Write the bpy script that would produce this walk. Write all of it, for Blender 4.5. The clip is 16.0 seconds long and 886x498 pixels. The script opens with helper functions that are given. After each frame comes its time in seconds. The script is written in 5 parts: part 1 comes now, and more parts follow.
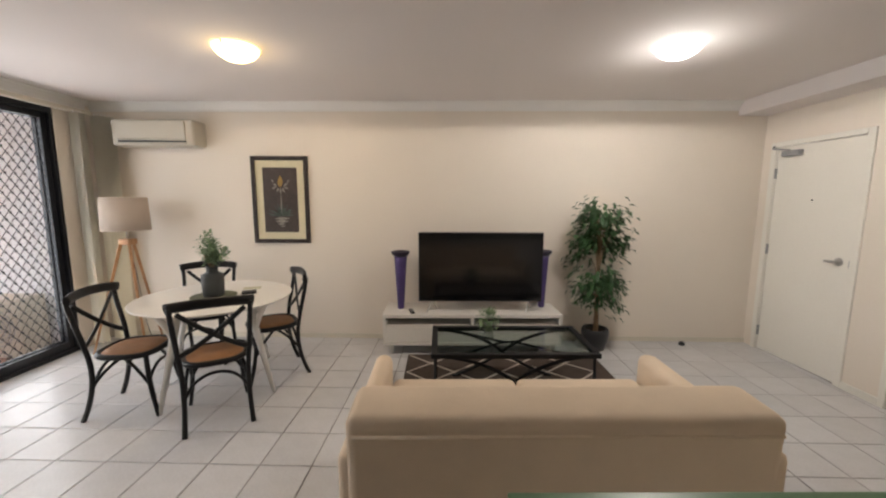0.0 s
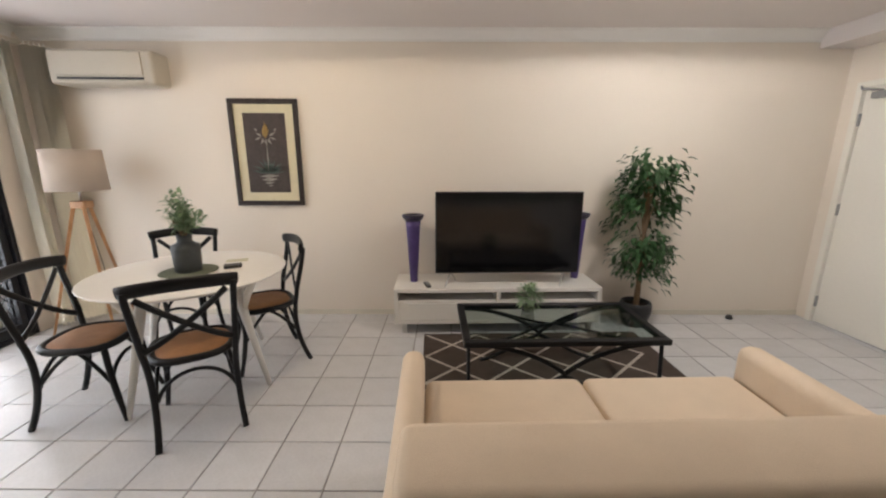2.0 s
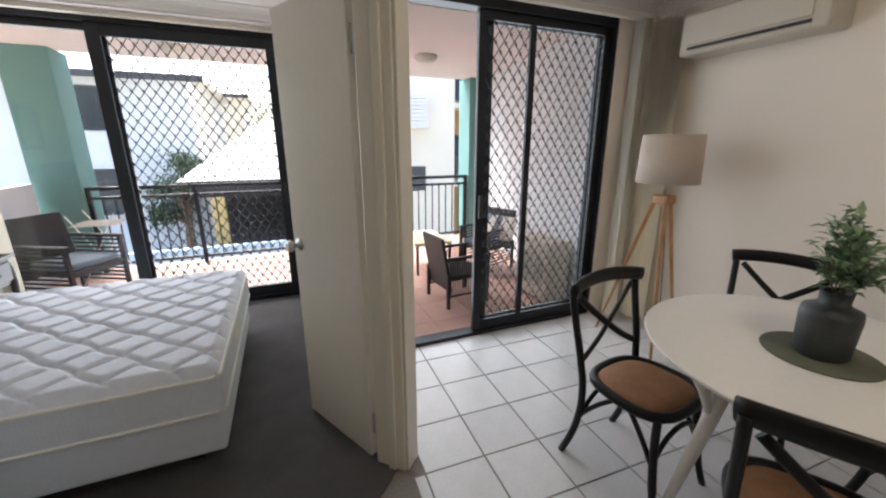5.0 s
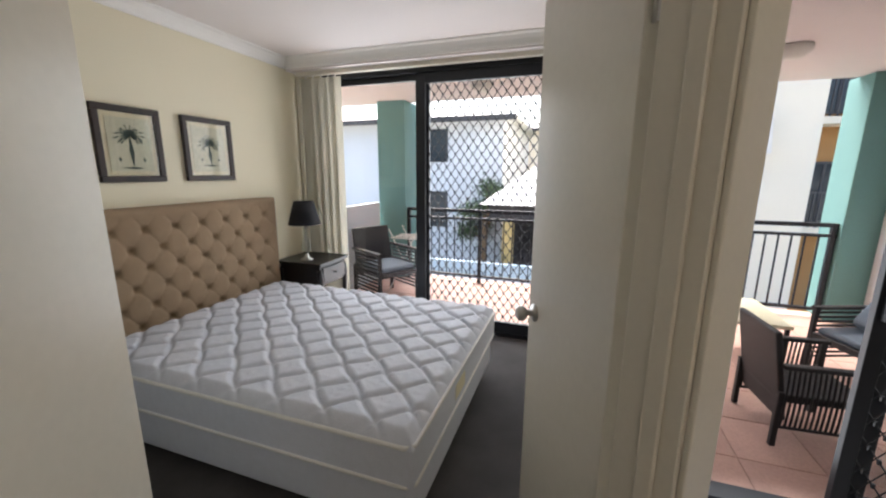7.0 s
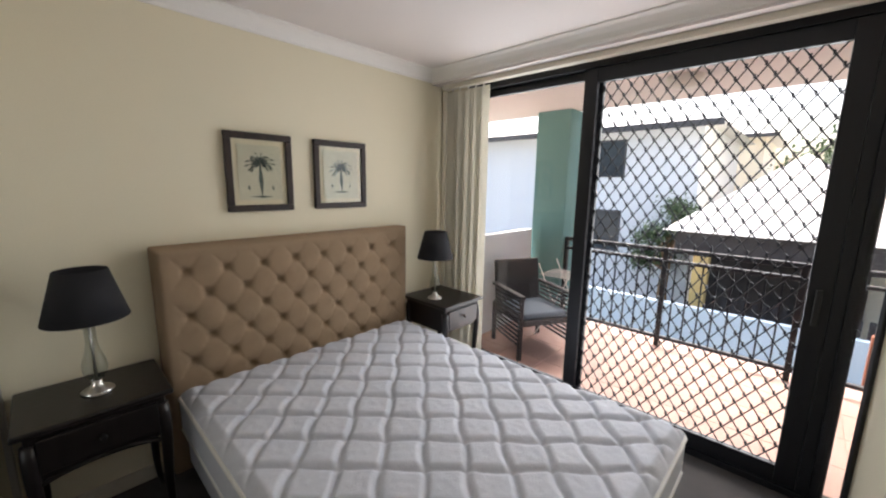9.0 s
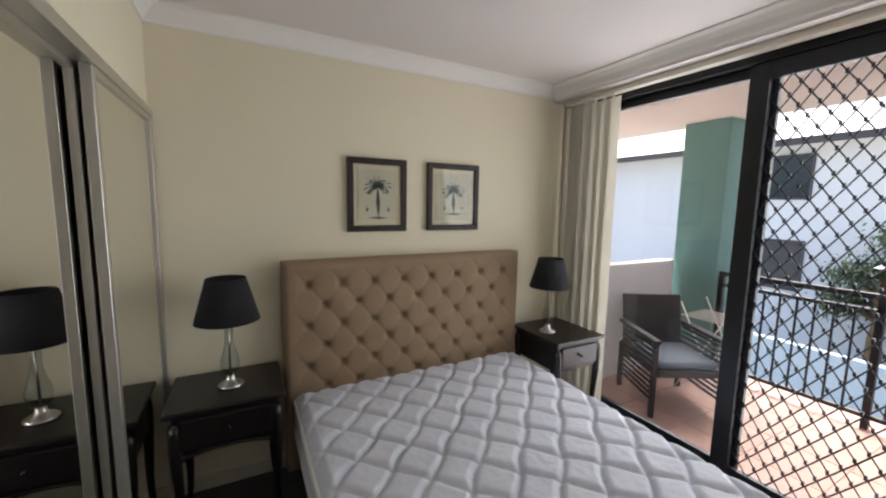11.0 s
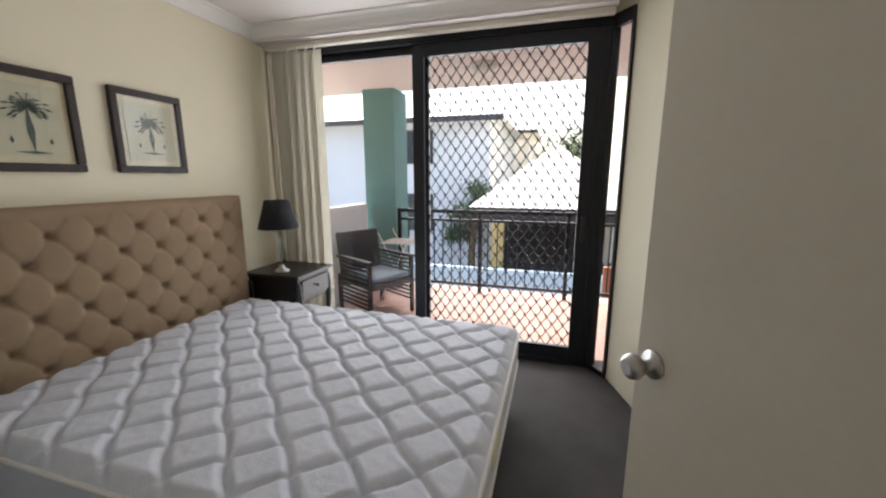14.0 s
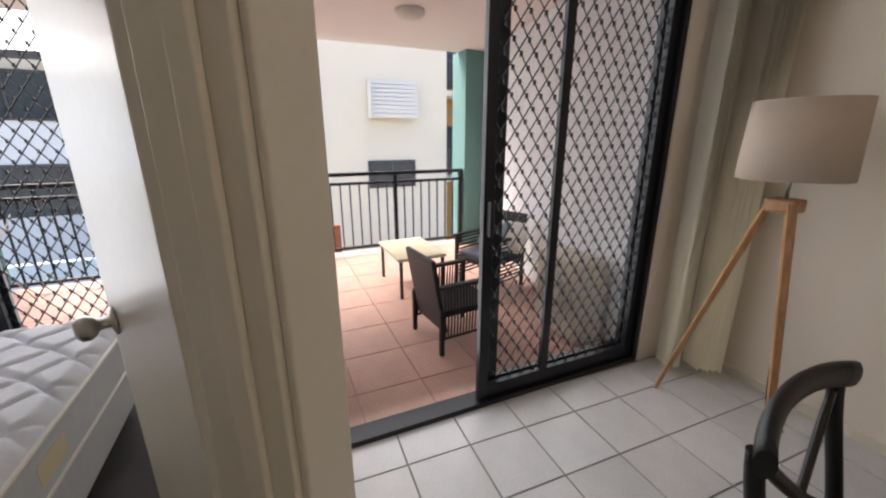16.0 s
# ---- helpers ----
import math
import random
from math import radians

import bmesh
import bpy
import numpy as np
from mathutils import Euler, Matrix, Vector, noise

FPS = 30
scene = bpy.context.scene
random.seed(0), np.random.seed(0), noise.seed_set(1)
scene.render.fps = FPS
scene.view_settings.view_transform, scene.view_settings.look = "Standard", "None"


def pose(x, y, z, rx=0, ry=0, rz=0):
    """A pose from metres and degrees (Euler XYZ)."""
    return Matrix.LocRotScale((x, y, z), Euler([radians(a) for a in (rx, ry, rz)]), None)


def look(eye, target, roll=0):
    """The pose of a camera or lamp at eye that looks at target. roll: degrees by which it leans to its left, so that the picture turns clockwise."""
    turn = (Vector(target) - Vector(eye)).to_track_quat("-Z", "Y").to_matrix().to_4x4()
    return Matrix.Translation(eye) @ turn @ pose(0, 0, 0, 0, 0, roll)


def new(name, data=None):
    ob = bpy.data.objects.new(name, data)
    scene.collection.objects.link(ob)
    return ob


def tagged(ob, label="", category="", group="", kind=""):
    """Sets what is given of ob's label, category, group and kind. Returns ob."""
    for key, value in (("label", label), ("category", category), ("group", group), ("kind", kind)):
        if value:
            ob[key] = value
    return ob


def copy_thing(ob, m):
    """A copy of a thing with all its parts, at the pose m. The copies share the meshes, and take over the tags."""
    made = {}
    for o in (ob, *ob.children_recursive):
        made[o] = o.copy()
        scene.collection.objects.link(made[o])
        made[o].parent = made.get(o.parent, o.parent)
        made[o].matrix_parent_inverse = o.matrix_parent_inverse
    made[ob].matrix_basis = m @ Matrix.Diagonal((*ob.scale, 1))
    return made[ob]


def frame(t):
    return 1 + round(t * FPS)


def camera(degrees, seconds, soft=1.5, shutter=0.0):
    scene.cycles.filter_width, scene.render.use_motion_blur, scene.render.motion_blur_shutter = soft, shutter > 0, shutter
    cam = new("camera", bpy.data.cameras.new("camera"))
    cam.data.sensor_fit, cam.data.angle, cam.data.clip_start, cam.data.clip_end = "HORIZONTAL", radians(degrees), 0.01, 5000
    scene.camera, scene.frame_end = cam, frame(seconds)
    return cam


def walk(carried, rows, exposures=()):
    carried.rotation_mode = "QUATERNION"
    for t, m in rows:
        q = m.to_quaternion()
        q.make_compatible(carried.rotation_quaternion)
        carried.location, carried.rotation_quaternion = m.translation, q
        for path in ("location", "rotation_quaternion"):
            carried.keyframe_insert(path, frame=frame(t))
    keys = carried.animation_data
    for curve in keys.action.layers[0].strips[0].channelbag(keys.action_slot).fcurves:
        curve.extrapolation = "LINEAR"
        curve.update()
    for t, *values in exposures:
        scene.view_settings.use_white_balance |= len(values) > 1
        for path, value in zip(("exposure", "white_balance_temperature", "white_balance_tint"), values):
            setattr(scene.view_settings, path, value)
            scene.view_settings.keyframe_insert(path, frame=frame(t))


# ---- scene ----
cam = camera(98.9, 16.0, soft=2.2)

PATH = [
    (0, (1.24, 1.33, 1.541), (1.257, 3.313, 1.279), 0.2),
    (0.5, (1.24, 1.353, 1.549), (1.349, 3.332, 1.283), 0.2),
    (1, (1.214, 1.447, 1.523), (1.349, 3.425, 1.26), 0.2),
    (1.5, (1.136, 1.661, 1.487), (1.268, 3.634, 1.184), 0.2),
    (2, (0.998, 1.908, 1.461), (1.058, 3.855, 1.009), 0.1),
    (2.5, (0.883, 2.144, 1.47), (0.762, 4.06, 0.909), -0.1),
    (3, (0.717, 2.328, 1.463), (0.328, 4.208, 0.903), -0.0),
    (3.5, (0.551, 2.431, 1.45), (-0.208, 4.197, 0.9), -0.1),
    (4, (0.378, 2.54, 1.461), (-0.803, 4.058, 0.916), -0.4),
    (4.5, (0.18, 2.6, 1.452), (-1.31, 3.823, 0.92), -0.3),
    (5, (0.003, 2.639, 1.48), (-1.777, 3.38, 0.949), -0.0),
    (5.2, (-0.046, 2.677, 1.48), (-1.905, 3.191, 0.953), -0.2),
    (7.3, (-0.694, 2.807, 1.516), (-2.508, 2.052, 1.144), 0.7),
    (7.5, (-0.75, 2.816, 1.526), (-2.534, 1.986, 1.168), 0.9),
    (8, (-0.932, 2.724, 1.547), (-2.659, 1.778, 1.192), 0.9),
    (8.5, (-1.156, 2.624, 1.574), (-2.772, 1.499, 1.225), 0.9),
    (9, (-1.35, 2.544, 1.614), (-2.783, 1.191, 1.271), 0.9),
    (9.5, (-1.461, 2.521, 1.655), (-2.491, 0.841, 1.309), 1.2),
    (9.7, (-1.482, 2.523, 1.655), (-2.383, 0.772, 1.307), 1.5),
    (11.8, (-1.517, 2.4, 1.551), (-2.556, 0.696, 1.419), 1.1),
    (12, (-1.514, 2.366, 1.535), (-2.759, 0.808, 1.382), 0.9),
    (12.5, (-1.477, 2.297, 1.484), (-3.04, 1.062, 1.301), 0.8),
    (13, (-1.426, 2.281, 1.442), (-3.164, 1.318, 1.218), 0.4),
    (13.5, (-1.316, 2.311, 1.406), (-3.163, 1.593, 1.136), 0.1),
    (14, (-1.086, 2.454, 1.409), (-2.971, 1.902, 1.033), -0.0),
    (14.5, (-0.884, 2.666, 1.417), (-2.787, 2.291, 0.926), -0.3),
    (15, (-0.809, 2.775, 1.407), (-2.73, 2.907, 0.865), -0.4),
    (15.5, (-0.813, 2.868, 1.401), (-2.638, 3.469, 0.846), -0.4),
    (16, (-0.948, 3.048, 1.394), (-2.705, 3.823, 0.836), -0.1),
]
walk(cam, [(t, look(eye, target, roll)) for t, eye, target, roll in PATH], exposures=[(0, 2.9, 6600, 11), (1.5, 3.0, 6500, 11), (2, 3.05, 6400, 11), (2.5, 3.0, 6250, 10), (3, 2.95, 6100, 10), (4, 2.7, 5950, 9), (5, 2.3, 6150, 9), (7.5, 2.05, 6350, 10), (9.5, 1.95, 6550, 11), (12.5, 1.8, 6250, 10), (14.5, 1.95, 6500, 10), (16, 1.9, 6600, 13)])

# ---- world, sun, large lights ----
world = bpy.data.worlds.new("world")
scene.world = world
world.use_nodes = True
wn = world.node_tree.nodes
sky = wn.new("ShaderNodeTexSky")
sky.sky_type = "NISHITA"
sky.sun_disc = False
sky.sun_elevation, sky.sun_rotation = radians(58), radians(239)
sky.air_density, sky.dust_density = 1.0, 6.0
world.node_tree.links.new(sky.outputs[0], wn["Background"].inputs[0])
wn["Background"].inputs[1].default_value = 0.15

sun = new("sun", bpy.data.lights.new("sun", "SUN"))
sun.data.energy, sun.data.angle, sun.data.color = 1.8, radians(40), (1.0, 0.96, 0.9)
sun.matrix_world = look((0, 0, 20), (3.6, 2.2, 13.2))


def area(name, at, to, w, h, power, color):
    ob = new(name, bpy.data.lights.new(name, "AREA"))
    ob.data.shape, ob.data.size, ob.data.size_y = "RECTANGLE", w, h
    ob.data.energy, ob.data.color = power, color
    ob.matrix_world = look(at, to)
    return ob


area("living_window_skylight", (-2.62, 4.1, 1.25), (2, 4.1, 0.9), 1.8, 2.2, 6.5, (0.92, 0.96, 1.0))
area("bedroom_window_skylight", (-4.08, 1.6, 1.25), (0, 1.6, 0.9), 2.0, 2.2, 12, (0.92, 0.96, 1.0))
for lx, ly, lp, lc in ((-0.1, 3.98, 3.2, (1.0, 0.84, 0.64)), (2.76, 3.88, 7, (1.0, 0.94, 0.88))):
    for nm, kind, share in (("ceiling_bulb", "SPOT", 1.0), ("ceiling_bulb_halo", "POINT", 0.14)):
        bulb = new(nm, bpy.data.lights.new(nm, kind))
        bulb.data.energy, bulb.data.color, bulb.data.shadow_soft_size = lp * share, lc, 0.10
        bulb.location = (lx, ly, 2.38)
        if kind == "SPOT":
            bulb.data.spot_size, bulb.data.spot_blend = radians(179), 0.08


# ---- materials ----
def mat(name, color, rough=0.6, metal=0.0, var=0.12, scale=6.0, fine=90.0, bump=0.15, spec=0.5, per=0.0):
    """A painted, woven or mineral surface: two scales of noise in the colour, fine bump."""
    m = bpy.data.materials.new(name)
    m.use_nodes = True
    n, l = m.node_tree.nodes, m.node_tree.links
    b = n["Principled BSDF"]
    b.inputs["Roughness"].default_value, b.inputs["Metallic"].default_value = rough, metal
    b.inputs["Specular IOR Level"].default_value = spec
    tc = n.new("ShaderNodeTexCoord")
    big, small = n.new("ShaderNodeTexNoise"), n.new("ShaderNodeTexNoise")
    big.inputs["Scale"].default_value, small.inputs["Scale"].default_value = scale, fine
    big.inputs["Detail"].default_value = 4
    for t in (big, small):
        l.new(tc.outputs["Object"], t.inputs["Vector"])
    add = n.new("ShaderNodeMath")
    add.operation = "ADD"
    l.new(big.outputs[0], add.inputs[0])
    l.new(small.outputs[0], add.inputs[1])
    rng = n.new("ShaderNodeMapRange")
    rng.inputs["From Min"].default_value, rng.inputs["From Max"].default_value = 0.6, 1.4
    rng.inputs["To Min"].default_value, rng.inputs["To Max"].default_value = 1 - var, 1 + var
    l.new(add.outputs[0], rng.inputs["Value"])
    last = rng.outputs[0]
    if per:
        info, pr, mul = n.new("ShaderNodeObjectInfo"), n.new("ShaderNodeMapRange"), n.new("ShaderNodeMath")
        mul.operation = "MULTIPLY"
        pr.inputs["To Min"].default_value, pr.inputs["To Max"].default_value = 1 - per, 1 + per
        l.new(info.outputs["Random"], pr.inputs["Value"])
        l.new(pr.outputs[0], mul.inputs[0])
        l.new(last, mul.inputs[1])
        last = mul.outputs[0]
    mix = n.new("ShaderNodeVectorMath")
    mix.operation = "SCALE"
    mix.inputs[0].default_value = color
    l.new(last, mix.inputs["Scale"])
    l.new(mix.outputs[0], b.inputs["Base Color"])
    if bump:
        bp = n.new("ShaderNodeBump")
        bp.inputs["Strength"].default_value, bp.inputs["Distance"].default_value = bump, 0.004
        l.new(small.outputs[0], bp.inputs["Height"])
        l.new(bp.outputs[0], b.inputs["Normal"])
    return m


def wood(name, color, dark, scale=14.0, rough=0.45):
    m = mat(name, color, rough, var=0.1, scale=5, fine=60, bump=0.1)
    n, l = m.node_tree.nodes, m.node_tree.links
    w, tc, mp = n.new("ShaderNodeTexNoise"), n.new("ShaderNodeTexCoord"), n.new("ShaderNodeMapping")
    mp.inputs["Scale"].default_value = (scale, scale, scale * 0.08)
    l.new(tc.outputs["Object"], mp.inputs[0])
    l.new(mp.outputs[0], w.inputs["Vector"])
    w.inputs["Scale"].default_value, w.inputs["Detail"].default_value = 3, 5
    r = n.new("ShaderNodeValToRGB")
    r.color_ramp.elements[0].position, r.color_ramp.elements[1].position = 0.35, 0.65
    r.color_ramp.elements[0].color, r.color_ramp.elements[1].color = (*dark, 1), (*color, 1)
    l.new(w.outputs[0], r.inputs[0])
    l.new(r.outputs[0], n["Principled BSDF"].inputs["Base Color"])
    return m


def glassy(name, rough=0.0, tint=(1, 1, 1)):
    """A thin pane: clear, with a Fresnel gloss."""
    m = bpy.data.materials.new(name)
    m.use_nodes = True
    n, l = m.node_tree.nodes, m.node_tree.links
    n.remove(n["Principled BSDF"])
    tr, gl, mx = n.new("ShaderNodeBsdfTransparent"), n.new("ShaderNodeBsdfGlossy"), n.new("ShaderNodeMixShader")
    lw_, pw, sc = n.new("ShaderNodeLayerWeight"), n.new("ShaderNodeMath"), n.new("ShaderNodeMath")
    tr.inputs[0].default_value = (*tint, 1)
    gl.inputs["Roughness"].default_value = rough
    pw.operation, sc.operation = "POWER", "MULTIPLY_ADD"
    pw.inputs[1].default_value = 4.0
    sc.inputs[1].default_value, sc.inputs[2].default_value = 0.7, 0.03
    l.new(lw_.outputs["Facing"], pw.inputs[0])
    l.new(pw.outputs[0], sc.inputs[0])
    l.new(sc.outputs[0], mx.inputs[0])
    l.new(tr.outputs[0], mx.inputs[1])
    l.new(gl.outputs[0], mx.inputs[2])
    l.new(mx.outputs[0], n["Material Output"].inputs[0])
    return m


def glow(name, color, strength):
    m = bpy.data.materials.new(name)
    m.use_nodes = True
    b = m.node_tree.nodes["Principled BSDF"]
    b.inputs["Base Color"].default_value = (0.8, 0.8, 0.78, 1)
    b.inputs["Emission Color"].default_value = (*color, 1)
    b.inputs["Emission Strength"].default_value = strength
    return m


M_WALL = mat("cream_wall_paint", (0.78, 0.705, 0.615), 0.7, var=0.03, scale=1.5, fine=160, bump=0.12)
M_BWALL = mat("yellow_cream_wall_paint", (0.77, 0.71, 0.54), 0.7, var=0.03, scale=1.5, fine=160, bump=0.12)
M_CEIL = mat("ceiling_paint", (0.74, 0.69, 0.67), 0.85, var=0.02, scale=1.2, fine=200, bump=0.1)
M_CORN = mat("white_plaster_cornice", (0.83, 0.81, 0.78), 0.7, var=0.02, scale=2, fine=120, bump=0.05)
M_TRIM = mat("cream_gloss_trim", (0.68, 0.63, 0.53), 0.35, var=0.03, scale=3, fine=60, bump=0.03)
M_DOOR = mat("white_gloss_door", (0.66, 0.62, 0.53), 0.26, var=0.03, scale=2, fine=40, bump=0.02, spec=0.35)
M_ENTRY = mat("white_painted_entry_door", (0.80, 0.77, 0.70), 0.35, var=0.02, scale=2, fine=40, bump=0.02)
M_TILE = mat("glazed_floor_tile", (0.60, 0.595, 0.60), 0.24, var=0.07, scale=9, fine=70, bump=0.05, per=0.05)
M_GROUT = mat("grey_grout", (0.24, 0.22, 0.20), 0.9, var=0.2, scale=8, fine=120, bump=0.3)
M_CARPET = mat("grey_carpet", (0.085, 0.08, 0.08), 1.0, var=0.25, scale=5, fine=320, bump=0.8, spec=0.1)
M_BLACK = mat("black_lacquered_wood", (0.007, 0.0065, 0.007), 0.4, var=0.25, scale=8, fine=50, bump=0.05, spec=0.3)
M_IRON = mat("black_iron", (0.007, 0.007, 0.008), 0.45, 0.2, var=0.3, scale=12, fine=100, bump=0.15)
M_ALU = mat("black_powder_coated_aluminium", (0.006, 0.007, 0.011), 0.42, 0.1, var=0.15, scale=6, fine=120, bump=0.05)
M_CANE = mat("woven_cane", (0.30, 0.14, 0.055), 0.6, var=0.25, scale=20, fine=240, bump=0.6)
M_WHITE = mat("white_satin_lacquer", (0.78, 0.75, 0.70), 0.3, var=0.03, scale=3, fine=50, bump=0.02)
M_SOFA = mat("cream_linen", (0.70, 0.57, 0.43), 0.95, var=0.07, scale=6, fine=420, bump=0.6, spec=0.15)
M_TV = mat("black_screen", (0.004, 0.004, 0.005), 0.12, var=0.1, bump=0.0)
M_TVB = mat("black_plastic", (0.012, 0.012, 0.013), 0.4, var=0.1, bump=0.05)
M_PURPLE = mat("purple_glazed_vase", (0.07, 0.045, 0.16), 0.3, var=0.25, scale=9, fine=40, bump=0.05)
M_VRIM = mat("dark_vase_rim", (0.018, 0.013, 0.03), 0.3, var=0.25, scale=9, fine=40, bump=0.05)
M_RUG = mat("brown_rug_pile", (0.085, 0.065, 0.055), 1.0, var=0.2, scale=10, fine=300, bump=0.8, spec=0.1)
M_RUGL = mat("cream_rug_line", (0.48, 0.42, 0.36), 1.0, var=0.15, scale=20, fine=300, bump=0.8, spec=0.1)
M_SHADE = mat("taupe_linen_shade", (0.47, 0.39, 0.32), 0.9, var=0.06, scale=8, fine=300, bump=0.3)
M_OAK = wood("oiled_oak", (0.48, 0.27, 0.13), (0.34, 0.17, 0.075))
M_DKWOOD = wood("dark_stained_frame_wood", (0.026, 0.012, 0.008), (0.010, 0.005, 0.004), rough=0.5)
M_MATB = mat("cream_picture_mount", (0.66, 0.60, 0.42), 0.8, var=0.06, scale=12, fine=200, bump=0.05)
M_PRINT = mat("dark_brown_print", (0.05, 0.035, 0.03), 0.55, var=0.35, scale=10, fine=60, bump=0.0)
M_PAPER = mat("aged_paper_print", (0.56, 0.54, 0.40), 0.8, var=0.08, scale=8, fine=120, bump=0.0)
M_INK = mat("grey_green_ink", (0.075, 0.10, 0.085), 0.8, var=0.3, scale=40, fine=200, bump=0.0)
M_PALE = mat("pale_paint_strokes", (0.26, 0.245, 0.21), 0.7, var=0.3, scale=40, fine=200, bump=0.0)
M_OCHRE = mat("ochre_paint_strokes", (0.42, 0.27, 0.09), 0.7, var=0.3, scale=40, fine=200, bump=0.0)
M_LEAF = mat("green_leaf", (0.032, 0.082, 0.026), 0.45, var=0.4, scale=14, fine=60, bump=0.1, per=0.3)
M_LEAF2 = mat("grey_green_leaf", (0.20, 0.29, 0.16), 0.5, var=0.35, scale=30, fine=80, bump=0.1)
M_BARK = mat("pale_bark", (0.22, 0.14, 0.08), 0.85, var=0.3, scale=12, fine=80, bump=0.8)
M_POT = mat("dark_glazed_pot", (0.022, 0.022, 0.024), 0.4, var=0.2, scale=9, fine=60, bump=0.1)
M_ZINC = mat("dark_grey_pot", (0.045, 0.05, 0.052), 0.5, var=0.25, scale=9, fine=90, bump=0.2)
M_PLACE = mat("green_grey_placemat", (0.12, 0.13, 0.085), 0.8, var=0.15, scale=20, fine=300, bump=0.4)
M_SOIL = mat("dark_soil", (0.03, 0.02, 0.014), 1.0, var=0.4, scale=30, fine=120, bump=0.8)
# Aged white, with the shade on the air conditioner's front put into the colour.
M_PLASTIC = mat("aged_darkened_plastic", (0.50, 0.455, 0.375), 0.45, var=0.03, scale=3, fine=60, bump=0.02)
M_GREYP = mat("grey_plastic", (0.30, 0.30, 0.30), 0.45, var=0.1, bump=0.03)
M_STEEL = mat("brushed_steel", (0.55, 0.54, 0.52), 0.3, 1.0, var=0.1, fine=120, bump=0.05)
M_ALUS = mat("satin_aluminium", (0.62, 0.60, 0.56), 0.35, 0.9, var=0.05, fine=120, bump=0.03)
M_BLIND = mat("cream_vertical_blind", (0.82, 0.78, 0.68), 0.85, var=0.04, scale=4, fine=200, bump=0.15)
def translucent(m, color, share):
    """Lets some light through a thin cloth."""
    n, l = m.node_tree.nodes, m.node_tree.links
    t, x = n.new("ShaderNodeBsdfTranslucent"), n.new("ShaderNodeMixShader")
    t.inputs[0].default_value = (*color, 1)
    x.inputs[0].default_value = share
    l.new(n["Principled BSDF"].outputs[0], x.inputs[1])
    l.new(t.outputs[0], x.inputs[2])
    l.new(x.outputs[0], n["Material Output"].inputs[0])


translucent(M_BLIND, (0.80, 0.76, 0.66), 0.3)
M_TICK = mat("white_quilted_ticking", (0.57, 0.59, 0.65), 0.75, var=0.05, scale=30, fine=140, bump=0.35)
M_PIPE = mat("cream_mattress_piping", (0.70, 0.69, 0.66), 0.8, var=0.06, fine=200, bump=0.2)
M_HEAD = mat("brown_linen_upholstery", (0.30, 0.215, 0.14), 0.95, var=0.1, scale=8, fine=420, bump=0.6, spec=0.15)
M_ESPR = wood("espresso_wood", (0.012, 0.008, 0.008), (0.005, 0.004, 0.004), rough=0.32)
M_BSHADE = mat("black_fabric_shade", (0.010, 0.010, 0.013), 0.85, var=0.15, fine=300, bump=0.3)
M_GREEN = mat("green_laminate", (0.10, 0.20, 0.10), 0.35, var=0.1, scale=30, fine=200, bump=0.05)
M_MIRROR = mat("silvered_mirror", (0.86, 0.86, 0.82), 0.015, 1.0, var=0.01, bump=0.0)
M_GLASS = glassy("clear_window_glass")
M_TGLASS = glassy("table_glass", tint=(0.82, 0.88, 0.86))
M_CUT = glassy("cut_glass", 0.05, (0.80, 0.82, 0.80))
M_TERRA = mat("terracotta_tile", (0.50, 0.315, 0.26), 0.55, var=0.15, scale=5, fine=60, bump=0.15, per=0.06)
M_TGROUT = mat("terracotta_grout", (0.45, 0.295, 0.24), 0.9, var=0.2, scale=8, fine=120, bump=0.3)
M_TEAL = mat("teal_render", (0.13, 0.27, 0.26), 0.8, var=0.06, scale=2, fine=90, bump=0.25)
M_REND = mat("white_render", (0.74, 0.76, 0.78), 0.85, var=0.04, scale=1.2, fine=60, bump=0.2)
M_CREAM = mat("cream_render", (0.82, 0.755, 0.62), 0.85, var=0.04, scale=0.8, fine=40, bump=0.2)
M_OCHR = mat("ochre_render", (0.42, 0.23, 0.09), 0.85, var=0.1, scale=0.8, fine=40, bump=0.2)
M_ROOF = mat("pale_roof_sheet", (0.68, 0.67, 0.64), 0.6, var=0.08, scale=2, fine=30, bump=0.2)
M_DARKR = mat("dark_roof_trim", (0.06, 0.06, 0.065), 0.6, var=0.2, bump=0.1)
M_DKGL = mat("dark_window_glass", (0.035, 0.045, 0.055), 0.1, var=0.2, bump=0.0)
# Dark pavilion timber, also used to colour in the shade under its roof.
M_DKGAZ = mat("dark_timber_and_shade", (0.05, 0.045, 0.045), 0.9, var=0.4, scale=3, fine=30, bump=0.3)
M_WICK = mat("dark_woven_wicker", (0.018, 0.016, 0.018), 0.55, var=0.3, scale=20, fine=200, bump=0.6)
M_CUSH = mat("grey_blue_cushion", (0.16, 0.20, 0.25), 0.9, var=0.15, scale=12, fine=260, bump=0.4)
M_GRASS = mat("lawn_and_paving", (0.27, 0.26, 0.22), 0.95, var=0.35, scale=0.4, fine=12, bump=0.3)
M_BLUEP = mat("pale_blue_painted_wall", (0.48, 0.60, 0.70), 0.8, var=0.06, scale=0.7, fine=20, bump=0.1)
M_CPOST = mat("ochre_painted_post", (0.55, 0.40, 0.16), 0.7, var=0.1, scale=2, fine=30, bump=0.1)
M_FOL = mat("tree_foliage", (0.055, 0.095, 0.035), 0.6, var=0.5, scale=3, fine=20, bump=0.2)
M_RED = mat("red_brown_deck_timber", (0.30, 0.10, 0.05), 0.7, var=0.25, scale=3, fine=60, bump=0.3)
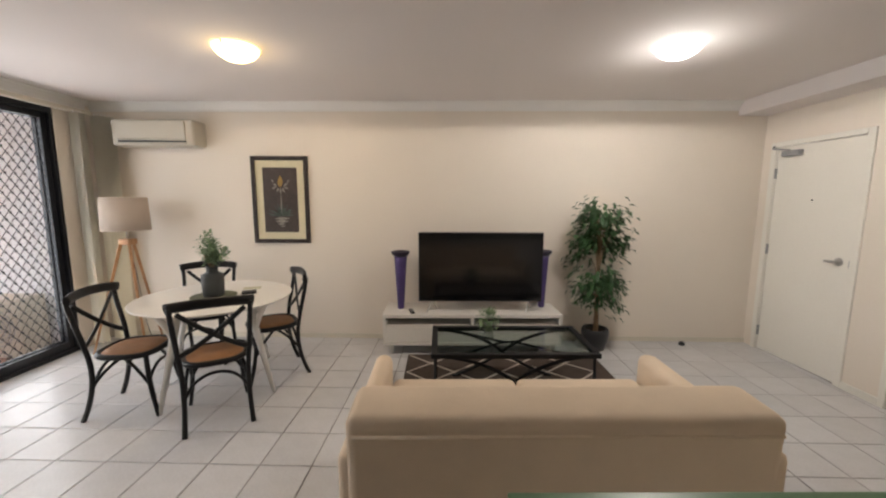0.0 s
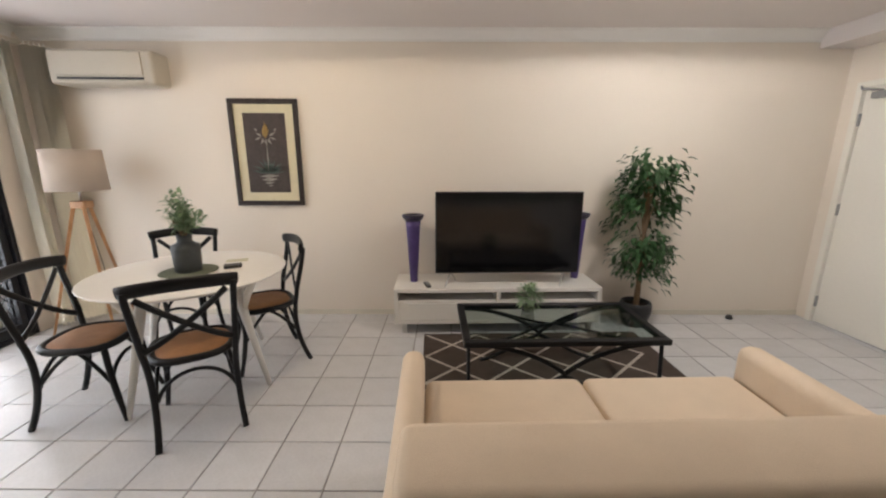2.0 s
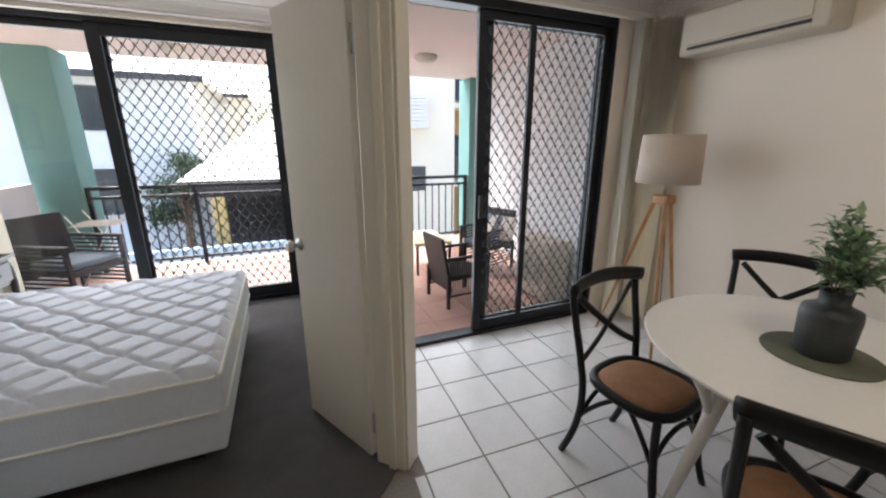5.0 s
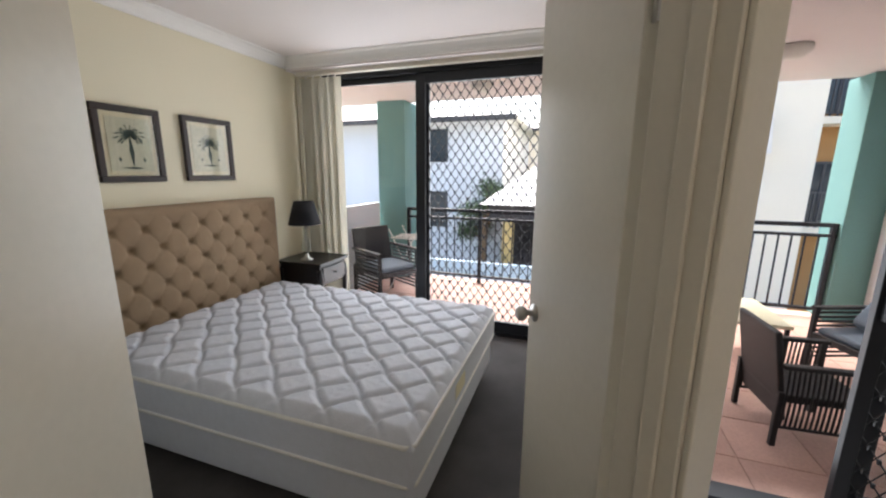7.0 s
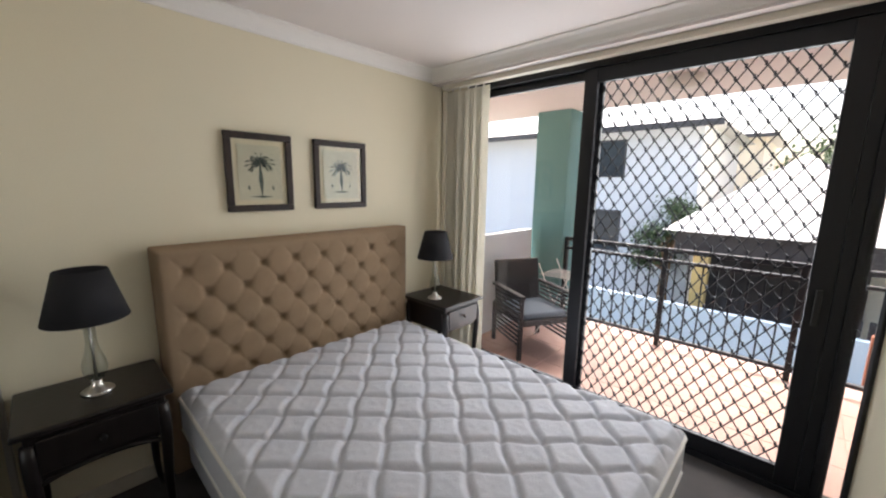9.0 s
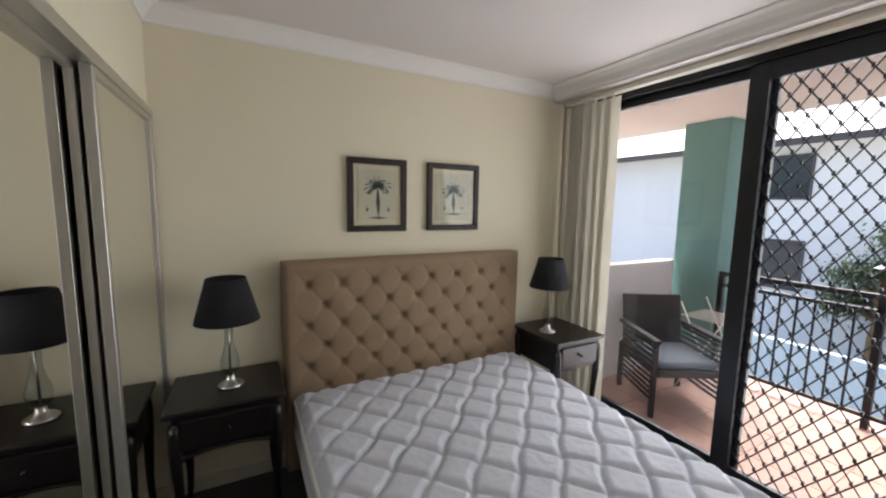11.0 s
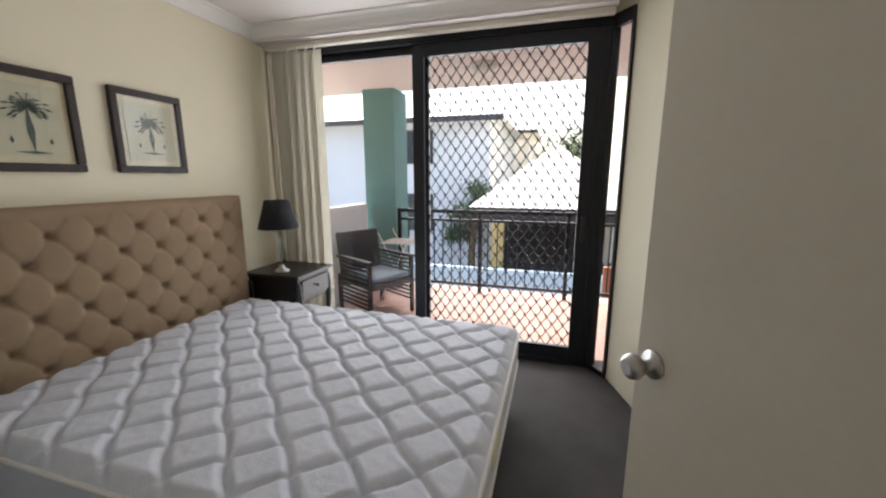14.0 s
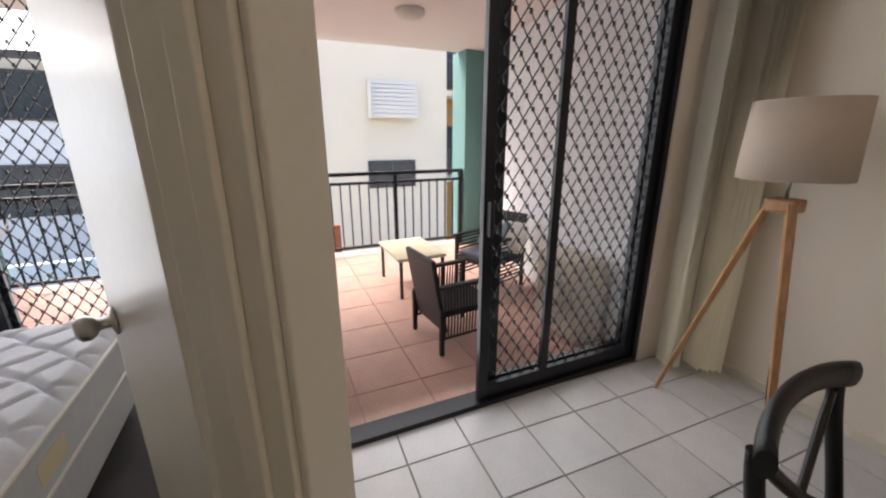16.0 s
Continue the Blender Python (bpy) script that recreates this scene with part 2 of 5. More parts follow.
M_GLOWY = glow("warm_lamp_glass", (1.0, 0.70, 0.28), 1.1)
M_GLOWW = glow("cool_lamp_glass", (0.95, 1.0, 0.97), 1.3)
M_LENS = mat("frosted_lamp_glass", (0.7, 0.68, 0.62), 0.4, var=0.03, bump=0.0)


# ---- mesh helpers ----
def box(bm, x0, x1, y0, y1, z0, z1, bevel=0.0, m=None):
    r = bmesh.ops.create_cube(bm, size=1.0)
    vs = r["verts"]
    bmesh.ops.scale(bm, vec=(x1 - x0, y1 - y0, z1 - z0), verts=vs)
    bmesh.ops.translate(bm, vec=((x0 + x1) / 2, (y0 + y1) / 2, (z0 + z1) / 2), verts=vs)
    if bevel:
        es = list({e for v in vs for e in v.link_edges})
        out = bmesh.ops.bevel(bm, geom=es, offset=bevel, segments=3, profile=0.5, affect="EDGES")
        vs = list({v for v in out["verts"]} | {v for v in vs if v.is_valid})
    if m is not None:
        bmesh.ops.transform(bm, matrix=m, verts=vs)
    return vs


def tube(bm, pts, radius, sides=8, closed=False, flat=1.0):
    """A rod swept along points; radius: one number, or one for each point."""
    pts = [Vector(p) for p in pts]
    n = len(pts)
    rad = radius if isinstance(radius, (list, tuple)) else [radius] * n
    rings, side = [], None
    for i, p in enumerate(pts):
        a = pts[i - 1] if i or closed else p
        b = pts[(i + 1) % n] if i < n - 1 or closed else p
        d = (b - a).normalized()
        if side is None:
            side = d.cross(Vector((0, 0, 1)) if abs(d.z) < 0.9 else Vector((1, 0, 0))).normalized()
        side = (side - d * side.dot(d)).normalized()
        up = side.cross(d)
        rings.append([bm.verts.new(p + rad[i] * (math.cos(k * math.tau / sides) * side + flat * math.sin(k * math.tau / sides) * up)) for k in range(sides)])
    for i in range(n if closed else n - 1):
        r, s = rings[i], rings[(i + 1) % n]
        for k in range(sides):
            f = bm.faces.new((r[k], r[(k + 1) % sides], s[(k + 1) % sides], s[k]))
            f.smooth = sides > 4
    if not closed:
        bm.faces.new(rings[0][::-1])
        bm.faces.new(rings[-1])


def lathe(bm, profile, sides=28, at=(0, 0, 0)):
    """A turned body from (radius, height) pairs, bottom to top."""
    rings = [[bm.verts.new((at[0] + r * math.cos(k * math.tau / sides), at[1] + r * math.sin(k * math.tau / sides), at[2] + z)) for k in range(sides)] for r, z in profile]
    for a, b in zip(rings, rings[1:]):
        for k in range(sides):
            bm.faces.new((a[k], a[(k + 1) % sides], b[(k + 1) % sides], b[k])).smooth = True
    bm.faces.new(rings[0][::-1])
    bm.faces.new(rings[-1])


def arc(points, n=14):
    """A smooth curve through four control points (Bezier)."""
    p = [Vector(q) for q in points]
    out = []
    for i in range(n + 1):
        t = i / n
        out.append((1 - t) ** 3 * p[0] + 3 * (1 - t) ** 2 * t * p[1] + 3 * (1 - t) * t * t * p[2] + t ** 3 * p[3])
    return out


def part(name, bm, material, parent=None, label=""):
    me = bpy.data.meshes.new(name)
    bmesh.ops.recalc_face_normals(bm, faces=bm.faces)
    bm.to_mesh(me)
    bm.free()
    me.materials.append(material)
    ob = new(name, me)
    ob.parent = parent
    return tagged(ob, label=label)


def made(name, fill, material, parent=None, label=""):
    bm = bmesh.new()
    fill(bm)
    return part(name, bm, material, parent, label)


def block(name, material, parent, *dims, bevel=0.0, label=""):
    bm = bmesh.new()
    box(bm, *dims, bevel=bevel)
    return part(name, bm, material, parent, label)


def thing(name, label, category, group="", kind=""):
    return tagged(new(name), label, category, group, kind)


def structure(name, material, label, category, *dims, bevel=0.0):
    return tagged(block(name, material, None, *dims, bevel=bevel), label, category, kind="structure")


def upright(name, material, p, q, thick, z0, z1, label, category="wall"):
    """A wall from p to q; its thickness lies to the right of the way from p to q."""
    (x0, y0), (x1, y1) = p, q
    d = math.hypot(x1 - x0, y1 - y0)
    bm = bmesh.new()
    box(bm, 0, d, -thick, 0, z0, z1, m=Matrix.Translation((x0, y0, 0)) @ Matrix.Rotation(math.atan2(y1 - y0, x1 - x0), 4, "Z"))
    return tagged(part(name, bm, material), label, category, kind="structure")


# ---- the rooms ----
CEIL = 2.52
D4 = 3.95
upright("wall_north", M_WALL, (4.8, 5.278), (-2.6, 5.50), 0.15, -0.05, CEIL, "cream painted living room wall behind the television")
upright("wall_east_a", M_WALL, (4.56, D4 + 0.045), (4.56, 4.27), 0.15, -0.05, CEIL, "cream painted wall beside the entry door")
upright("wall_east_d", M_WALL, (4.56, D4 - 0.865), (4.56, D4 + 0.045), 0.15, 2.09, CEIL, "cream wall above the closed cupboard door")
upright("wall_east_e", M_WALL, (4.56, -0.9), (4.56, D4 - 0.865), 0.15, -0.05, CEIL, "plain cream wall behind the kitchen bench")
upright("wall_east_b", M_WALL, (4.56, 5.18), (4.56, 5.30), 0.15, -0.05, CEIL, "narrow cream wall at the entry door")
upright("wall_east_c", M_WALL, (4.56, 4.27), (4.56, 5.18), 0.15, 2.09, CEIL, "cream wall above the entry door")
# Never in view: added to close the room behind the walker.
structure("wall_south", M_WALL, "plain cream wall added to close the unseen kitchen side", "wall", -0.45, 4.79, -1.05, -0.9, -0.05, CEIL)
structure("wall_hall", M_WALL, "plain cream wall beside the bedroom doorway", "wall", -0.55, -0.45, -1.05, 2.06, -0.05, CEIL)
structure("partition_wall", M_TRIM, "cream partition between living room and bedroom", "wall", -3.36, -1.47, 2.995, 3.10, -0.05, CEIL)
structure("wall_bedroom_south", M_BWALL, "pale yellow cream bedroom wall behind the bed", "wall", -4.05, -0.55, 0.0, 0.15, -0.05, CEIL)
upright("bedroom_corner_wall", M_BWALL, (-3.34, 3.015), (-3.785, 2.865), 0.10, -0.05, CEIL, "cream angled wall beside the bedroom window")
structure("wall_living_west", M_WALL, "cream nib wall between sliding door and corner", "wall", -2.55, -2.43, 5.09, 5.52, -0.05, CEIL)
structure("wall_living_west_head", M_WALL, "cream wall above the living room sliding door", "wall", -2.55, -2.43, 3.085, 5.09, 2.41, CEIL)
structure("wall_bedroom_west", M_BWALL, "cream nib wall beside the bedroom sliding door", "wall", -4.05, -3.92, 0.15, 0.40, -0.05, CEIL)
structure("wall_bedroom_west_head", M_BWALL, "cream wall above the bedroom sliding door", "wall", -4.05, -3.92, 0.40, 2.82, 2.41, CEIL)
structure("ceiling", M_CEIL, "smooth pale painted apartment ceiling", "ceiling", -4.1, 4.8, -1.05, 5.56, CEIL, CEIL + 0.15)
structure("bulkhead_living_east", M_CEIL, "painted ceiling bulkhead above the entry", "bulkhead", 4.26, 4.56, -0.9, 5.285, 2.385, CEIL)
structure("bulkhead_bedroom", M_CEIL, "painted ceiling bulkhead above the bedroom window", "bulkhead", -3.92, -3.72, 0.15, 2.76, 2.42, CEIL)
structure("floor", M_GROUT, "grey grout bed of the tiled floor", "floor", -2.55, 4.8, -1.05, 5.56, -0.12, -0.006)
bm = bmesh.new()
bm.faces.new([bm.verts.new(v) for v in ((-4.05, 0.1, 0.004), (-0.5, 0.1, 0.004), (-0.5, 2.08, 0.004), (-1.42, 3.0, 0.004), (-4.05, 3.0, 0.004))])
bmesh.ops.extrude_face_region(bm, geom=bm.faces[:])
for v in bm.verts[5:]:
    v.co.z = -0.004
carpet = tagged(part("carpet", bm, M_CARPET), "dark grey short-pile bedroom carpet", "carpet", kind="structure")


def cornice(name, p, q, inward, label):
    """A coved plaster moulding along p to q; inward: the way into the room."""
    bm = bmesh.new()
    ix, iy = inward
    prof = [(0, 0.085), (0.012, 0.085), (0.012, 0.07), (0.03, 0.042), (0.055, 0.018), (0.082, 0.008), (0.082, 0), (0, 0)]
    rings = [[bm.verts.new((x + ix * a, y + iy * a, CEIL - b)) for a, b in prof] for x, y in (p, q)]
    for k in range(len(prof)):
        bm.faces.new((rings[0][k], rings[0][(k + 1) % 8], rings[1][(k + 1) % 8], rings[1][k]))
    return tagged(part(name, bm, M_CORN), label, "cornice", kind="structure")


cornice("cornice_north", (-2.43, 5.495), (4.26, 5.294), (-0.03, -1), "white coved cornice along the living room wall")
cornice("cornice_west", (-2.43, 3.085), (-2.43, 5.41), (1, 0), "white coved cornice above the living room window")
cornice("cornice_bedroom_south", (-3.72, 0.15), (-1.13, 0.15), (0, 1), "white coved cornice along the bedroom wall")
cornice("cornice_bedroom_west", (-3.72, 0.15), (-3.72, 2.8), (1, 0), "white coved cornice on the window bulkhead")
cornice("cornice_wardrobe", (-1.13, 0.15), (-1.13, 1.78), (-1, 0), "white coved cornice above the mirrored wardrobe")
upright("baseboard_north", M_TRIM, (4.56, 5.2745), (-2.43, 5.484), 0.012, 0, 0.05, "low cream skirting under the television wall", "baseboard")
structure("baseboard_bedroom", M_TRIM, "low cream bedroom skirting", "baseboard", -3.92, -1.13, 0.15, 0.164, 0.004, 0.08)

# the double doorway set across the corner: frame, and two leaves open into the bedroom
DW = Matrix.Translation((-1.435, 2.985, 0)) @ Matrix.Rotation(radians(-45), 4, "Z")
frame_ob = thing("bedroom_door_frame", "cream painted door frame of the corner doorway", "door frame", kind="structure")
for nm, d in (("jamb", (-0.075, 0.0, -0.09, 0.06, 0, 2.10)), ("jamb", (1.22, 1.30, -0.09, 0.06, 0, 2.10)), ("head", (-0.075, 1.30, -0.09, 0.06, 2.06, 2.10)),
              ("architrave", (-0.108, -0.01, 0.06, 0.075, 0, 2.14)), ("stop", (0.0, 0.012, -0.02, 0.02, 0, 2.06))):
    bm = bmesh.new()
    box(bm, *d, bevel=0.004, m=DW)
    part(nm, bm, M_TRIM, frame_ob)
bm = bmesh.new()
box(bm, -0.075, 1.30, -0.06, 0.05, 2.10, CEIL, m=DW)
tagged(part("wall_over_doorway", bm, M_WALL), "cream wall above the corner doorway", "wall", kind="structure")


def door_leaf(name, hinge, end, label, knob_side, gap=0.015):
    """A flush door leaf from its hinge to its free edge, with knobs and hinges."""
    d = Vector((end[0] - hinge[0], end[1] - hinge[1], 0))
    root = thing(name, label, "door", kind="structure")
    root.matrix_world = Matrix.Translation((*hinge, 0)) @ Matrix.Rotation(math.atan2(d.y, d.x), 4, "Z")
    w = d.length
    block("leaf", M_DOOR, root, gap, w, -0.018, 0.018, 0.012, 2.05, bevel=0.003)
    for s in (-1, 1) if knob_side else ():
        bm = bmesh.new()
        lathe(bm, [(0.032, 0), (0.032, 0.006), (0.013, 0.01), (0.012, 0.03), (0.022, 0.036), (0.029, 0.048), (0.027, 0.062), (0.016, 0.07)], 20)
        bmesh.ops.transform(bm, matrix=Matrix.Translation((w - 0.055, s * 0.018, 1.0)) @ Matrix.Rotation(radians(-90 * s), 4, "X"), verts=bm.verts)
        part("knob", bm, M_STEEL, root, "brushed steel knob")
    for z in (0.2, 1.85):
        bm = bmesh.new()
        lathe(bm, [(0.007, -0.05), (0.007, 0.05)], 10, (gap - 0.009, 0.0, z))
        box(bm, gap - 0.045, gap - 0.008, -0.002, 0.002, z - 0.05, z + 0.05)
        part("hinge", bm, M_STEEL, root, "small steel hinge")
    block("latch_plate", M_STEEL, root, w - 0.001, w + 0.002, -0.012, 0.012, 0.96, 1.04, label="steel latch plate")
    return root


door_leaf("door_1", (-1.465, 2.955), (-2.02, 2.675), "glossy cream flush bedroom door standing open", 1, 0.085)
door_leaf("door_2", (-0.60, 2.09), (-1.135, 1.815), "glossy cream second bedroom door leaf folded open", 0)


# ---- sliding doors ----
def lattice(bm, y0, y1, z0, z1, x, wide=0.080, high=0.113, t=0.0036):
    """Diamond security grille between two heights, flat in x, of crossing strips with small knots."""
    slope = high / wide
    for s in (1, -1):
        c = -slope * (y1 - y0) if s > 0 else 0.0
        while c < (z1 - z0) + (0 if s > 0 else slope * (y1 - y0)):
            pts = []
            for yy in (0.0, y1 - y0):
                zz = c + s * slope * yy
                pts.append((yy, zz))
            (ya, za), (yb, zb) = pts
            def clip(y, z):
                if z < 0:
                    y, z = (0 - c) / (s * slope), 0.0
                if z > z1 - z0:
                    y, z = (z1 - z0 - c) / (s * slope), z1 - z0
                return y, z
            ya, za = clip(ya, za)
            yb, zb = clip(yb, zb)
            if yb - ya > 0.01:
                tube(bm, [(x + 0.002 * s, y0 + ya, z0 + za), (x + 0.002 * s, y0 + yb, z0 + zb)], t, 4)
            c += high
    zz = high / 2
    row = 0
    while z0 + zz < z1:
        yy = wide / 2 * (1 + row % 2)
        while y0 + yy < y1 - 0.01:
            box(bm, x - 0.005, x + 0.005, y0 + yy - 0.0055, y0 + yy + 0.0055, z0 + zz - 0.011, z0 + zz + 0.011)
            yy += wide
        zz += high / 2
        row += 1


def stile_frame(root, x0, x1, y0, y1, z0, z1, w, low=None):
    low = low or w
    block("stile", M_ALU, root, x0, x1, y0, y0 + w, z0, z1, bevel=0.003)
    block("stile", M_ALU, root, x0, x1, y1 - w, y1, z0, z1, bevel=0.003)
    block("rail", M_ALU, root, x0, x1, y0 + w, y1 - w, z1 - w, z1, bevel=0.003)
    block("rail", M_ALU, root, x0, x1, y0 + w, y1 - w, z0, z0 + low, bevel=0.003)


def pane(root, x, y0, y1, z0, z1):
    p = block("pane", M_GLASS, root, x - 0.002, x + 0.002, y0, y1, z0, z1, label="clear glass pane")
    p.visible_shadow = False
    return p


lw = thing("window_1", "black aluminium sliding door to the balcony, half open", "sliding door", kind="structure")
stile_frame(lw, -2.55, -2.44, 3.09, 5.09, 0.0, 2.41, 0.035, 0.03)
block("rail", M_ALU, lw, -2.56, -2.43, 3.125, 5.055, 2.33, 2.375, bevel=0.003)
lg = thing("sliding_glass_leaf", "black framed glass sliding door leaf slid open", "glass door", kind="structure")
stile_frame(lg, -2.545, -2.51, 4.0, 5.05, 0.032, 2.33, 0.06, 0.09)
pane(lg, -2.53, 4.06, 4.99, 0.122, 2.27)
ls = thing("security_screen_leaf", "black diamond grille security screen door", "screen door", kind="structure")
stile_frame(ls, -2.50, -2.465, 3.925, 5.05, 0.032, 2.33, 0.055, 0.08)
block("stile", M_ALU, ls, -2.495, -2.468, 4.33, 4.38, 0.112, 2.275, bevel=0.003)
made("grille", lambda b: lattice(b, 3.98, 4.995, 0.112, 2.275, -2.482), M_ALU, ls)
block("handle", M_TVB, ls, -2.465, -2.43, 3.94, 3.965, 0.95, 1.12, bevel=0.006)

bw = thing("window_2", "black aluminium bedroom sliding door with security grille", "sliding door", kind="structure")
stile_frame(bw, -4.0, -3.90, 0.40, 2.80, 0.0, 2.41, 0.05, 0.04)
bg = thing("fixed_glass_leaf", "black framed fixed glass leaf of the bedroom window", "glass door", kind="structure")
stile_frame(bg, -3.99, -3.96, 0.45, 1.50, 0.042, 2.36, 0.055, 0.08)
pane(bg, -3.975, 0.505, 1.445, 0.122, 2.305)
bs = thing("security_screen_leaf", "black diamond grille bedroom security screen", "screen door", kind="structure")
stile_frame(bs, -3.95, -3.915, 1.385, 2.70, 0.042, 2.36, 0.09, 0.10)
block("stile", M_ALU, bs, -3.955, -3.91, 2.701, 2.75, 0.042, 2.36, bevel=0.003)
made("grille", lambda b: lattice(b, 1.475, 2.61, 0.142, 2.275, -3.932), M_ALU, bs)
block("handle", M_TVB, bs, -3.915, -3.885, 2.64, 2.665, 0.95, 1.13, bevel=0.006)
sg = thing("window_3", "narrow black framed side pane at the bedroom corner", "window", kind="structure")
SP = Matrix.Translation((-3.915, 2.765, 0)) @ Matrix.Rotation(math.atan2(0.10, 0.13), 4, "Z")
for d in ((0, 0.165, -0.02, 0.02, 0.0, 0.04), (0, 0.165, -0.02, 0.02, 2.33, 2.41), (0.15, 0.17, -0.02, 0.02, 0.04, 2.33)):
    bm = bmesh.new()
    box(bm, *d, bevel=0.003, m=SP)
    part("frame_bar", bm, M_ALU, sg)
bm = bmesh.new()
box(bm, 0.0, 0.15, -0.002, 0.002, 0.04, 2.33, m=SP)
p = part("pane", bm, M_GLASS, sg, "clear glass pane")
p.visible_shadow = False
bm = bmesh.new()
box(bm, -0.03, 0.17, -0.005, 0.09, 2.412, CEIL, m=SP)
tagged(part("wall_bedroom_north_head", bm, M_BWALL), "cream wall above the narrow side pane", "wall", kind="structure")


def blinds(name, label, places, z0, z1, wide=0.127):
    """A drawn-back stack of vertical blind slats; places: (x, y, turn) of each slat."""
    root = thing(name, label, "blind", kind="")
    n = 8
    for x, y, turn in places:
        bm = bmesh.new()
        rows = [[bm.verts.new((wide * (k / n - 0.5), 0.003 * math.sin(math.pi * k / n), z)) for k in range(n + 1)] for z in (z0, z1)]
        for k in range(n):
            bm.faces.new((rows[0][k], rows[0][k + 1], rows[1][k + 1], rows[1][k])).smooth = True
        bmesh.ops.solidify(bm, geom=bm.faces[:], thickness=0.0015)
        bmesh.ops.transform(bm, matrix=Matrix.Translation((x, y, 0)) @ Matrix.Rotation(radians(turn), 4, "Z"), verts=bm.verts)
        slat = part("slat", bm, M_BLIND, root)
        bm = bmesh.new()
        box(bm, -0.008, 0.008, -0.004, 0.004, z1, z1 + 0.022, m=Matrix.Translation((x, y, 0)) @ Matrix.Rotation(radians(turn), 4, "Z"))
        part("carrier", bm, M_WHITE, slat)
    return root


blinds("vertical_blind", "cream vertical blind drawn back beside the balcony door",
       [(-2.30, 5.15, -14), (-2.29, 5.18, -10), (-2.285, 5.21, -16)] + [(-2.215 + 0.018 * i, 5.285 + 0.022 * i, -15 + 5 * math.sin(2.1 * i)) for i in range(5)], 0.04, 2.355)
blinds("vertical_blind", "cream vertical blind stacked beside the bedroom window",
       [(-3.815, 0.30, 86), (-3.809, 0.385, 88), (-3.812, 0.47, 86), (-3.806, 0.555, 88), (-3.809, 0.63, 87)], 0.05, 2.36)
structure("corner_track_cover", M_TRIM, "cream vertical cover strip in the window corner", "trim", -3.885, -3.835, 0.166, 0.215, 0.005, 2.385, bevel=0.008)
structure("blind_track_living", M_TRIM, "cream blind head rail above the balcony door", "blind rail", -2.38, -2.33, 3.1, 5.38, 2.37, 2.41, bevel=0.004)
structure("blind_track_bedroom", M_TRIM, "cream blind head rail above the bedroom window", "blind rail", -3.85, -3.79, 0.2, 2.75, 2.385, 2.42, bevel=0.004)

# entry door
ed = thing("door_3", "white painted flush entry door, closed, with door closer", "door", kind="structure")
block("leaf", M_ENTRY, ed, 4.575, 4.62, 4.325, 5.125, 0.008, 2.05, bevel=0.002)
for d in ((4.545, 4.62, 4.265, 4.321, 0, 2.10), (4.545, 4.62, 5.129, 5.18, 0, 2.10), (4.545, 4.62, 4.321, 5.129, 2.054, 2.10)):
    block("door_frame", M_ENTRY, ed, *d, bevel=0.004)
block("closer_body", M_GREYP, ed, 4.52, 4.575, 4.86, 5.04, 1.955, 2.005, bevel=0.008, label="grey metal door closer")
bm = bmesh.new()
tube(bm, [(4.54, 4.97, 2.01), (4.43, 5.03, 2.025), (4.53, 5.13, 2.06)], 0.009, 6)
part("closer_arm", bm, M_GREYP, ed, "grey closer arm")
bm = bmesh.new()
lathe(bm, [(0.034, 0), (0.034, 0.008), (0.014, 0.012), (0.013, 0.045), (0.014, 0.05)], 20)
bmesh.ops.transform(bm, matrix=Matrix.Translation((4.575, 4.43, 1.03)) @ Matrix.Rotation(radians(-90), 4, "Y"), verts=bm.verts)
tube(bm, [(4.532, 4.43, 1.03), (4.53, 4.47, 1.03), (4.535, 4.51, 1.027)], 0.012, 8)
part("lever_handle", bm, M_STEEL, ed, "steel lever handle")
block("lock_plate", M_STEEL, ed, 4.571, 4.576, 4.337, 4.352, 0.99, 1.05)
for z in (0.2, 1.05, 1.8):
    block("hinge", M_GREYP, ed, 4.555, 4.58, 5.118, 5.135, z - 0.05, z + 0.05, label="grey steel hinge")
block("peephole", M_TVB, ed, 4.572, 4.577, 4.72, 4.736, 1.535, 1.55, bevel=0.002)


# the neighbouring closed door on the same wall
cd = thing("door_4", "white painted flush door, closed, beside the entry door", "door", kind="structure")
block("leaf", M_ENTRY, cd, 4.575, 4.62, D4 - 0.816, D4 - 0.004, 0.008, 2.05, bevel=0.002)
for d in ((4.545, 4.62, D4, D4 + 0.045, 0, 2.10), (4.545, 4.62, D4 - 0.865, D4 - 0.82, 0, 2.10), (4.545, 4.62, D4 - 0.82, D4, 2.054, 2.10)):
    block("door_frame", M_ENTRY, cd, *d, bevel=0.004)
for z in (0.2, 1.05, 1.8):
    block("hinge", M_GREYP, cd, 4.555, 4.58, D4 - 0.010, D4 + 0.006, z - 0.05, z + 0.05, label="grey steel hinge")
structure("baseboard_east", M_ENTRY, "low white skirting between the two doors", "baseboard", 4.546, 4.56, D4 + 0.046, 4.264, 0, 0.06, bevel=0.002)


# ---- living room furniture ----
def turned(at, facing):
    """A pose at a floor place whose own +y looks along the facing angle (degrees from +x)."""
    return pose(at[0], at[1], at[2] if len(at) > 2 else 0, 0, 0, facing - 90)


